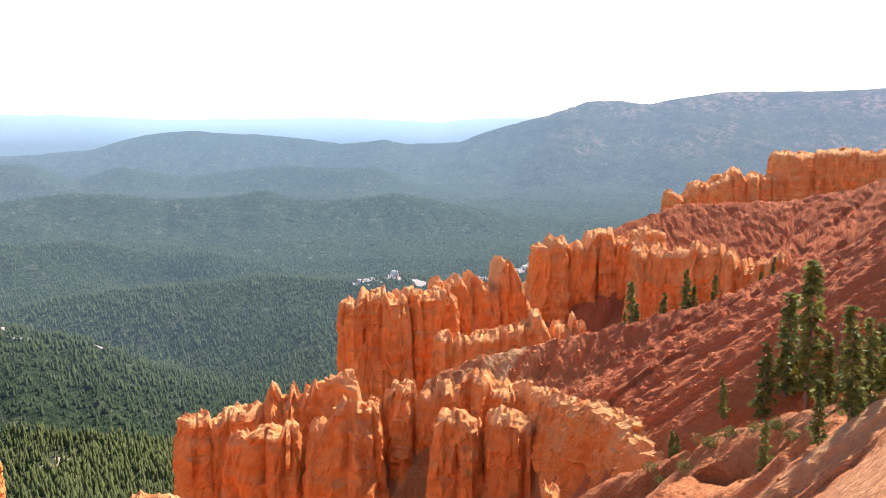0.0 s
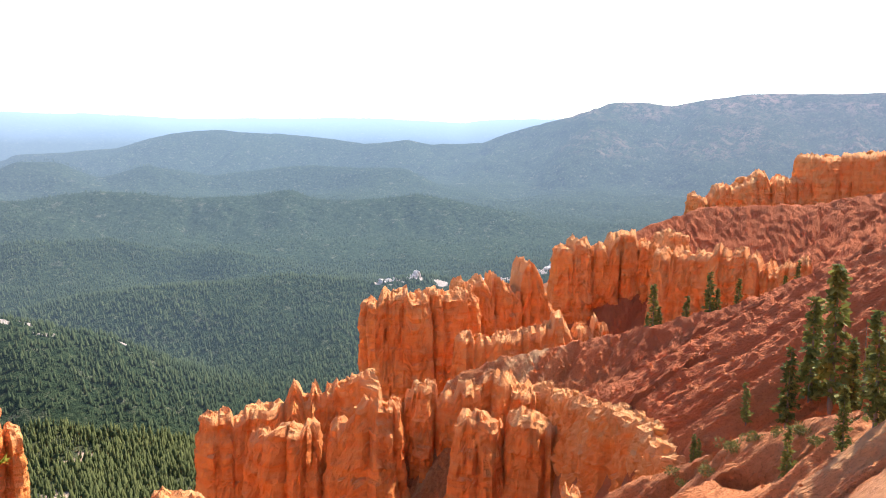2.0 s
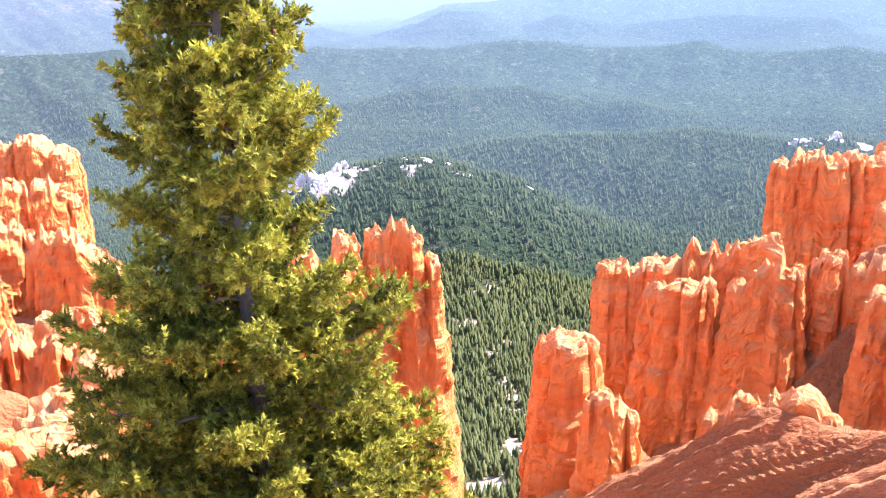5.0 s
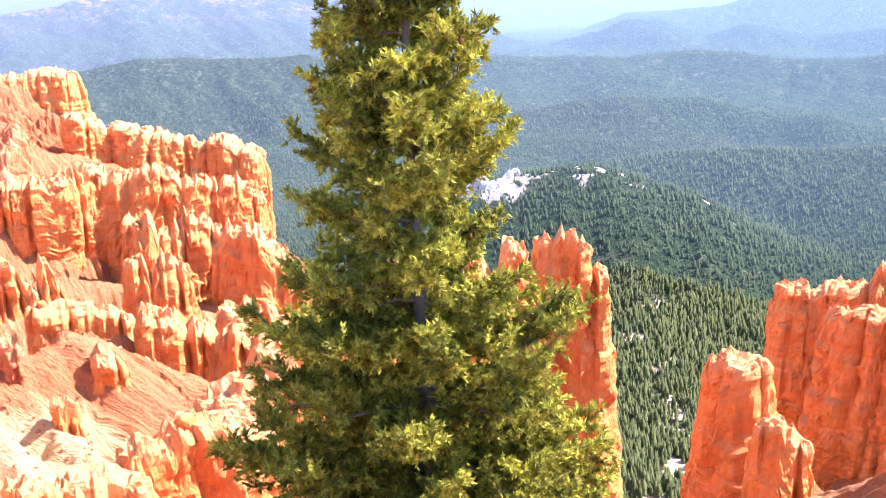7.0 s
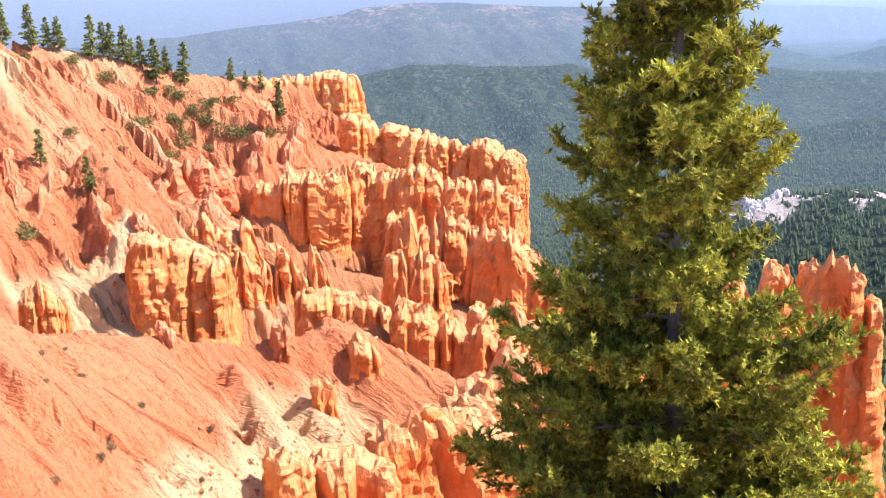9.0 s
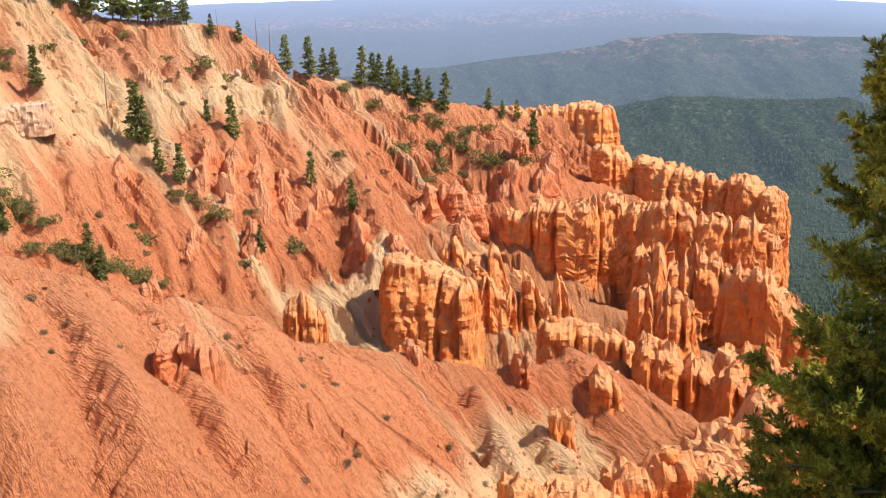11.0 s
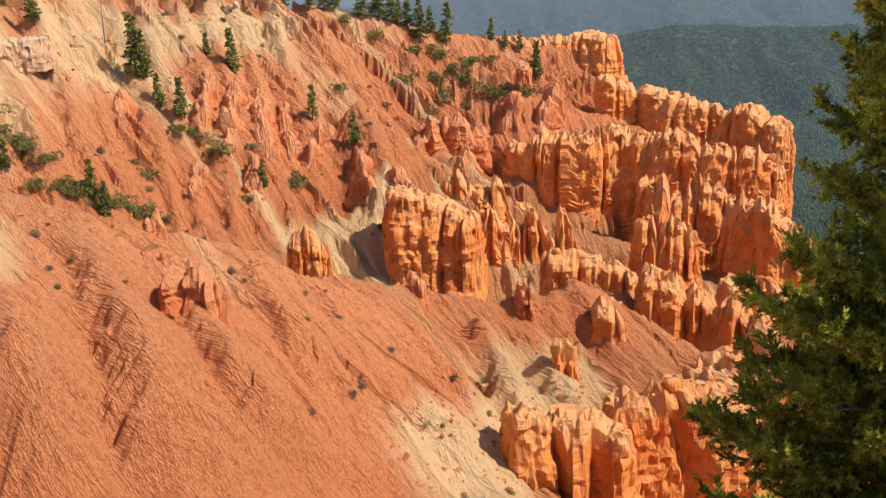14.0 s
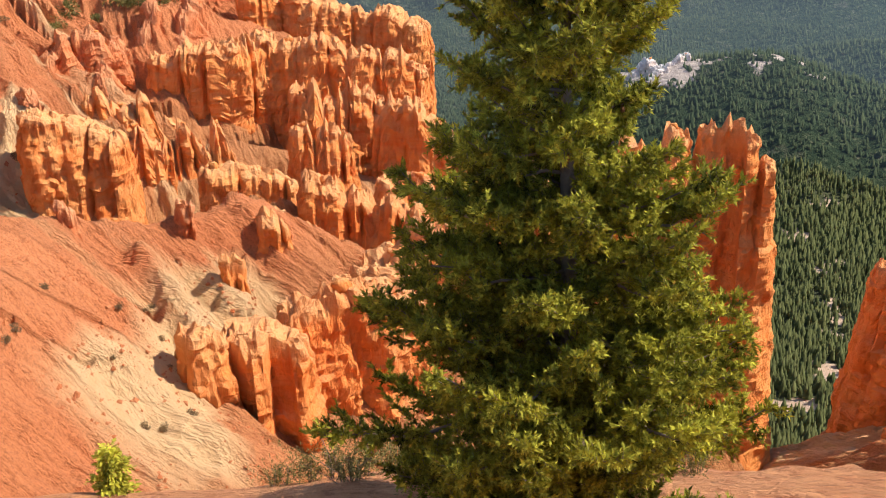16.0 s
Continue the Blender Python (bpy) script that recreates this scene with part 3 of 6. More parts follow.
def backdrop_material():
    """Far hills: woods and bare rock, with haze painted on as emission by distance."""
    m, nodes, links, bsdf = material("far_hills_painted_haze")
    geo = nodes.new("ShaderNodeNewGeometry")
    pos = geo.outputs["Position"]
    trees = ramp_node(nodes, [(0.40, (0.022, 0.038, 0.022)), (0.56, (0.052, 0.075, 0.035)), (0.66, (0.12, 0.13, 0.07))])
    links.new(noise_node(nodes, links, pos, 0.14, 8, 0.78), trees.inputs[0])
    bare = ramp_node(nodes, [(0.56, (0, 0, 0)), (0.63, (1, 1, 1))])
    links.new(noise_node(nodes, links, pos, 0.035, 9, 0.8), bare.inputs[0])
    att = nodes.new("ShaderNodeAttribute")
    att.attribute_name = "bare"
    col = mixed(nodes, links, maths(nodes, links, "MULTIPLY", bare.outputs[0], 0.3), trees.outputs[0], (0.24, 0.21, 0.15))
    speck = ramp_node(nodes, [(0.47, (0, 0, 0)), (0.56, (1, 1, 1))])
    links.new(noise_node(nodes, links, pos, 0.045, 8, 0.78), speck.inputs[0])
    col = mixed(nodes, links, maths(nodes, links, "MULTIPLY", att.outputs["Fac"], speck.outputs[0]), col, (0.36, 0.22, 0.15))
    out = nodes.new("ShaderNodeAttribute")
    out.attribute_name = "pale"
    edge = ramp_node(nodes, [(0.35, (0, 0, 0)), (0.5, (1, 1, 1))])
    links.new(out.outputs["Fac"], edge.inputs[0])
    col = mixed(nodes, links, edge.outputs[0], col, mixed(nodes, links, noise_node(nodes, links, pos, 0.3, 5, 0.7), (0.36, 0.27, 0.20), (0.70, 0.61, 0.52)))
    haze_glow = nodes.new("ShaderNodeAttribute")
    haze_glow.attribute_name = "haze_glow"
    col = mixed(nodes, links, haze_glow.outputs["Alpha"], (0, 0, 0), col)      # base colour darkened with distance, as haze would dim it
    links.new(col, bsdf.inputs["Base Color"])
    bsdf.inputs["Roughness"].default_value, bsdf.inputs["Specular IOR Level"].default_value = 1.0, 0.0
    links.new(haze_glow.outputs["Color"], bsdf.inputs["Emission Color"])
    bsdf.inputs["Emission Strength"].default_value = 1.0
    bump = nodes.new("ShaderNodeBump")
    bump.inputs["Strength"].default_value, bump.inputs["Distance"].default_value = 1.0, 9.0
    links.new(noise_node(nodes, links, pos, 0.05, 8, 0.75), bump.inputs["Height"])
    links.new(bump.outputs[0], bsdf.inputs["Normal"])
    return m


GROUND, BACKDROP = ground_material(), backdrop_material()


# ---- the ground and the far hills ----
def grid_mesh(name, xs, ys, zs, close=False):
    rows, cols = xs.shape
    me = bpy.data.meshes.new(name)
    idx = np.arange(rows * cols).reshape(rows, cols)
    if close:
        idx = np.concatenate([idx, idx[:, :1]], 1)
    quads = np.stack([idx[:-1, :-1], idx[1:, :-1], idx[1:, 1:], idx[:-1, 1:]], -1).reshape(-1, 4)
    me.vertices.add(rows * cols)
    me.vertices.foreach_set("co", np.stack([xs, ys, zs], -1).astype(np.float32).ravel())
    me.loops.add(quads.size)
    me.loops.foreach_set("vertex_index", quads.astype(np.int32).ravel())
    me.polygons.add(len(quads))
    me.polygons.foreach_set("loop_start", np.arange(0, quads.size, 4, dtype=np.int32))
    me.polygons.foreach_set("use_smooth", np.ones(len(quads), dtype=bool))
    me.update(calc_edges=True)
    return me


def steps(*spans):
    out = [np.geomspace(a, b, n, endpoint=False) for a, b, n in spans]
    return np.concatenate(out)


def ring(bearings, ranges):
    b, r = np.meshgrid(np.radians(bearings), ranges)
    return -np.sin(b) * r, np.cos(b) * r


VIEW = np.concatenate([np.arange(-180, -32, 4.0), np.arange(-32, 8, 0.2), np.arange(8, 45, 0.35), np.arange(45, 103, 0.16), np.arange(103, 180, 4.0)])
gx, gy = ring(VIEW, np.append(steps((0.4, 5, 16), (5, 45, 55), (45, 108, 300), (108, 262, 215), (262, 720, 75)), 720.0))
gz, cover, streak, fall = terrain(gx, gy)
ground_me = grid_mesh("ground", gx, gy, gz, True)
ground_me.attributes.new("cover", "FLOAT", "POINT").data.foreach_set("value", cover.astype(np.float32).ravel())
ground_me.attributes.new("streak", "FLOAT", "POINT").data.foreach_set("value", streak.astype(np.float32).ravel())
ground_me.attributes.new("fall", "FLOAT", "POINT").data.foreach_set("value", fall.astype(np.float32).ravel())
clay = np.clip((gx + 12 - 0.12 * gy + 6 * vn(gx / 20, gy / 20, 1.1)) / 18, 0, 1)
clay = clay * np.clip((np.hypot(gx, gy) - 80) / 30, 0, 1)
ground_me.attributes.new("clay", "FLOAT", "POINT").data.foreach_set("value", clay.astype(np.float32).ravel())
ground_me.attributes.new("pale", "FLOAT", "POINT").data.foreach_set("value", pale_rock(gx, gy).astype(np.float32).ravel())
ground_me.polygons.foreach_set("use_smooth", np.zeros(len(ground_me.polygons), dtype=bool))
ground_me.materials.append(GROUND)
ground = tagged(new("ground", ground_me), "steep red and orange badland slopes falling to wooded floor", "ground", kind="structure")

FARVIEW = np.concatenate([np.arange(-180, -34, 6.0), np.arange(-34, 106, 0.26), np.arange(106, 180, 6.0)])
hx, hy = ring(FARVIEW, np.append(steps((700, 1480, 130), (1480, 4700, 230)), (4700.0, 4900.0)))
hz, _ = land(hx, hy)
hr = np.hypot(hx, hy)
hz = hz - np.where(hr < 712, 3.0, 0)
# cliffs under the far rims
hz = hz + (7 * np.clip(fbm(hx / 200, hy / 200, 3.3, 5), -1, 1) - 3) * np.clip((hr - 2300) / 600, 0, 1)
bearing = np.degrees(np.arctan2(-hx, hy))
wall_band = np.clip((hz - (-30)) / 40, 0, 1) * np.clip((hr - 2900) / 200, 0, 1) * np.clip((4500 - hr) / 100, 0, 1) * (0.55 + 0.6 * fbm(hx / 120, hy / 120, hz / 25, 3))
scree = np.clip((hz + 140) / 70, 0, 1) * np.clip((hr - 2500) / 150, 0, 1) * np.clip((3100 - hr) / 150, 0, 1) * (0.35 + 0.9 * fbm(hx / 70, hy / 70, hz / 18, 4, 0.65))
wall_band = np.clip(np.maximum(wall_band, 0.8 * scree), 0, 1)
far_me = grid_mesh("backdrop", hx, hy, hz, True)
def painted_haze(x, y):
    """Haze glow to paint on by distance from here, whiter towards the sun."""
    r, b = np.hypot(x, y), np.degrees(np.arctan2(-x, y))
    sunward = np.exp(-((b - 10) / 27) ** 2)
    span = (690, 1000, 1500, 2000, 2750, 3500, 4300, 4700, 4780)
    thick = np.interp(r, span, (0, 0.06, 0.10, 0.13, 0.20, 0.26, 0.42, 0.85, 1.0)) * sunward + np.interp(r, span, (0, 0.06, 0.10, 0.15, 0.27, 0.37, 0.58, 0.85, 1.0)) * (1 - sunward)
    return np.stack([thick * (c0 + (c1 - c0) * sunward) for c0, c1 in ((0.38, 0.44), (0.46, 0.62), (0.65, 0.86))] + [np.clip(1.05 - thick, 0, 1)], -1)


haze_glow = painted_haze(hx, hy)
far_me.attributes.new("haze_glow", "FLOAT_COLOR", "POINT").data.foreach_set("color", haze_glow.astype(np.float32).ravel())
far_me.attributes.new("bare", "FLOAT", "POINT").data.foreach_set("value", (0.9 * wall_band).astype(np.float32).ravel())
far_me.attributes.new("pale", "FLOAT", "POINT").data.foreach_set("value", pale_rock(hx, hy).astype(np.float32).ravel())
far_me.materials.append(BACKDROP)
backdrop = tagged(new("backdrop", far_me), "wooded hills and far mesas with painted blue haze", "hills", kind="structure")


# ---- rock walls, fins and pinnacles ----
def rock_wall(crest, foot, thick, seed, jag=2.0, columns=4.0, deep=1.6, lean=0.35, grain=0.45, label="", name="rock_fin", mat=None):
    """A standing wall of weathered rock: crest line, depth to its foot, thickness at the crest; split into columns, ledged by its beds."""
    pts = np.array([spot(*p) for p in crest])
    seg = np.hypot(*(pts[1:, :2] - pts[:-1, :2]).T)
    run = np.concatenate([[0], np.cumsum(seg)])
    n = max(8, int(run[-1] / grain))
    s = np.linspace(0, run[-1], n)
    cx, cy, cz = (np.interp(s, run, pts[:, k]) for k in range(3))
    tx, ty = np.gradient(cx), np.gradient(cy)
    tl = np.hypot(tx, ty)
    tx, ty = tx / tl, ty / tl
    nx, ny = -ty, tx
    wander = 0.22 * thick * vn(s / 7, seed, 0.5)
    cx, cy = cx + nx * wander, cy + ny * wander
    m = max(5, int(math.pi * thick / 2 / grain))
    a0 = np.linspace(math.pi / 2, -math.pi / 2, m + 2)[1:-1]
    sn, cs = np.sin(a0), np.cos(a0)
    # outline: one side, round the end, back on the other side, round the start
    ux = np.concatenate([nx, nx[-1] * sn + tx[-1] * cs, -nx[::-1], -(nx[0] * sn + tx[0] * cs)])
    uy = np.concatenate([ny, ny[-1] * sn + ty[-1] * cs, -ny[::-1], -(ny[0] * sn + ty[0] * cs)])
    px, py, pz, ps = (np.concatenate([q, np.full(m, q[-1]), q[::-1], np.full(m, q[0])]) for q in (cx, cy, cz, s))
    # a length along the outline that keeps growing round the ends
    q = np.concatenate([s, s[-1] + thick * (1 - sn) / 2, s[-1] + thick + s[-1] - s[::-1] + 40, 2 * s[-1] + thick + 40 + thick * (1 - sn) / 2])
    # columns: uneven widths, each with its own height and set-back
    rng = np.random.default_rng(int(seed * 100))
    wide = columns * rng.uniform(0.45, 1.5, int((q[-1] + 30) / columns / 0.6) + 8)
    edges = np.cumsum(wide) - 15
    def column(v):
        i = np.clip(np.searchsorted(edges, v), 1, len(edges) - 1)
        return i, (v - edges[i - 1]) / (edges[i] - edges[i - 1])
    i_top, u_top = column(ps)
    tall = rng.uniform(-1, 0.8, len(edges))[i_top]
    cleft = rng.uniform(0, 1, len(edges)) ** 2.0
    side_edge = np.where(u_top < 0.5, i_top - 1, i_top)
    notch = cleft[side_edge] * np.exp(-(np.minimum(u_top, 1 - u_top) * (edges[i_top] - edges[i_top - 1]) / (0.16 * columns)) ** 2)
    # smaller blocks along the top, each with its own height
    chips = np.cumsum(columns * rng.uniform(0.1, 0.55, int(len(edges) * 5))) - 15
    i_chip = np.clip(np.searchsorted(chips, ps + 0.25 * vn(ps / 0.8, seed, 9.5)), 1, len(chips) - 1)
    chip = rng.uniform(-1, 1, len(chips))[i_chip] ** 3
    top = pz + jag * (0.8 * tall + 0.65 * chip - 1.25 * notch) + 0.3 * jag * vn(ps / 0.9, seed, 2.5) + (0.2 + 0.12 * jag) * vn(ps / 0.45, seed, 6.5)
    depth = foot if isinstance(foot, (int, float)) else np.interp(ps, run, foot)
    bot = pz - depth
    rows = max(10, int(np.max(top - bot) / (grain * 1.05)))
    v = np.linspace(0, 1, rows + 1)[:, None]
    z = bot + (top - bot) * v
    fall = np.clip((top - z) / 9.0, 0, 1)
    bent = q + 0.8 * vn(q / 6, z / 14, seed + 1.5) + 0.3 * vn(q / 2, z / 5, seed + 2.5)
    i_col, u = column(bent)
    back = rng.uniform(-1, 1, len(edges))[i_col]
    span = edges[i_col] - edges[i_col - 1]
    deepness = 0.25 + 0.95 * cleft[np.where(u < 0.5, i_col - 1, i_col)]
    crack = deepness * np.exp(-(np.minimum(u, 1 - u) * span / (0.16 + 0.035 * columns)) ** 2)
    swell = np.sqrt(np.maximum(0, 1 - (2 * u - 1) ** 2)) - 0.72
    strong = 0.45 + 0.55 * (0.5 + 0.5 * vn(q / 12, z / 16, seed + 6))
    half = thick / 2
    off = half + lean * (top - z) * 0.5
    buttress = 1 - 2.3 * np.abs(vn(q / (2.4 * columns), z / 45, seed + 3.3))
    off = off + strong * deep * (0.42 * swell + 0.55 * back - 1.05 * crack + 0.75 * buttress)
    # each column parts into blocks, and the beds stand in or out a little
    own = lattice(i_col, np.full(i_col.shape, 5), np.full(i_col.shape, int(seed * 10)))
    tall_bed = z / 3.6 + 2.0 * own + 0.3 * vn(q / 3, z / 3, seed + 4)
    off = off + 0.24 * strong * lattice(i_col, np.floor(tall_bed), np.full(i_col.shape, 9))
    bz = z / 1.3 + 1.2 * vn(px / 24, py / 24, seed) + 0.2 * vn(q / 2, z, seed)
    bed = lattice(np.floor(bz), np.floor(i_col / 2.0), np.full(bz.shape, int(seed * 10)))
    bed2 = lattice(np.floor(z / 4.6 + 0.6 * vn(px / 20, py / 20, seed + 9)), np.zeros(bz.shape), np.full(bz.shape, int(seed * 10)))
    # the same hard beds run through all the walls; soft ones are cut back under them
    layer = z / 2.3 + 0.9 * vn(px / 60, py / 60, 3.1) + 0.15 * vn(q / 2.5, z / 2, seed + 8)
    hard = lattice(np.floor(layer), np.full(layer.shape, 2), np.full(layer.shape, 4))
    lip = layer - np.floor(layer)
    off = off + min(1.0, 0.25 + 0.12 * columns) * (0.24 * hard + 0.26 * (lip - 0.5) * (hard > -0.2))
    off = off + min(1.0, 0.12 * thick) * (0.34 * np.exp(-((top - z - 0.7) / 0.6) ** 2) - 0.42 * np.exp(-((top - z - 2.3) / 0.8) ** 2))
    off = off + 0.18 * bed + 0.22 * bed2 * fall - 0.13 * np.exp(-((bz - np.floor(bz) - 0.5) / 0.16) ** 2) * (bed > 0.1)
    x0, y0 = px + ux * off, py + uy * off
    off = off + 0.6 * vn(x0 / 4.5, y0 / 4.5, z / 6 + seed) + 0.25 * (1 - 2.2 * np.abs(fbm(x0 / 2.6, y0 / 2.6, z / 2.8 + seed, 2, 0.5))) + 0.46 * fbm(x0 / 1.5, y0 / 1.5, z / 3.2 + seed, 3, 0.7) - 0.4 * np.exp(-(vn(q / 1.3, z / 11, seed + 12) / 0.16) ** 2) - 0.45 * np.abs(vn(x0 / 0.9, y0 / 0.9, z / 1.1 + seed)) + 0.3 * vn(x0 / 2.2, y0 / 2.2, z / 2.2 + seed + 5)
    # tops draw in
    off = off - 0.3 * half * np.clip(1 - (top - z) / (1.4 + 0.7 * jag), 0, 1)
    # the ends break off steeper than the faces
    off = off * np.concatenate([np.ones(n), 1 - 0.5 * cs, np.ones(n), 1 - 0.5 * cs])
    off = np.maximum(off, 0.22 + 0.1 * half)
    X, Y, Z = px + ux * off, py + uy * off, z + 0.25 * vn(x0 / 1.3, y0 / 1.3, z / 1.3) * fall
    caps = []
    for f in (0.72, 0.44, 0.18, 0.01):
        X2, Y2 = px + ux * off[-1] * f, py + uy * off[-1] * f
        caps.append((X2, Y2, top + (0.5 + 0.25 * jag) * fbm(X2 / 0.9, Y2 / 0.9, seed, 3, 0.65) + 0.2 * (1 - f)))
    X, Y, Z = (np.vstack([g] + [c[k] for c in caps]) for k, g in enumerate((X, Y, Z)))
    me = grid_mesh("rock_body", X[:, ::-1], Y[:, ::-1], Z[:, ::-1], True)
    rim = np.clip(1 - (top - z - 0.2) / (1.2 + 0.35 * jag), 0, 1)
    rim = np.vstack([rim] + [np.ones(len(px))] * len(caps))[:, ::-1]
    me.attributes.new("crest", "FLOAT", "POINT").data.foreach_set("value", rim.astype(np.float32).ravel())
    me.materials.append(mat or ROCK)
    me.polygons.foreach_set("use_smooth", np.zeros(len(me.polygons), dtype=bool))
    thing = new(name)
    thing.location = (pts[0][0], pts[0][1], pts[0][2] - float(np.max(depth)))
    body = new("rock_body", me)
    body.parent = thing
    body.matrix_parent_inverse = Matrix.Translation(thing.location).inverted()
    # loose blocks of the hard pale bed along the crest
    mids = (edges[:-1] + edges[1:]) / 2
    for k in range(len(mids)):
        if 0 < mids[k] < s[-1] and rng.uniform() < 0.35:
            j = int(np.argmin(np.abs(s - mids[k])))
            size = min(0.22 * (edges[k + 1] - edges[k]), 0.25 * thick) * rng.uniform(0.5, 1.1)
            block = new("caprock", CAPS[rng.integers(0, len(CAPS))])
            block.parent = thing
            block.matrix_parent_inverse = body.matrix_parent_inverse
            block.matrix_basis = pose(cx[j], cy[j], top[j] + 0.15 * size, rng.uniform(-12, 12), rng.uniform(-12, 12), rng.uniform(0, 360)) @ Matrix.Diagonal((size, size * rng.uniform(0.7, 1.1), size * rng.uniform(0.5, 0.9), 1))
    return tagged(thing, label or "weathered orange rock fin with pale crest", "rock formation", group="rock fins")


def cap_mesh(seed):
    """A ragged block, about two metres across."""
    th, ph = np.meshgrid(np.linspace(0, 2 * math.pi, 15)[:-1], np.linspace(0.02, math.pi - 0.02, 9))
    x, y, z = np.cos(th) * np.sin(ph), np.sin(th) * np.sin(ph), -np.cos(ph)
    k = 1 / np.maximum(np.maximum(np.abs(x), np.abs(y)), np.abs(z)) ** 0.55
    r = k * (0.85 + 0.3 * fbm(x * 1.3 + seed, y * 1.3, z * 1.3, 3, 0.6) + 0.12 * vn(x * 5, y * 5, z * 5 + seed))
    me = grid_mesh("caprock", x * r, y * r, z * r, True)
    me.materials.append(ROCK)
    return me


CAPS = [cap_mesh(3.7 * k) for k in range(6)]

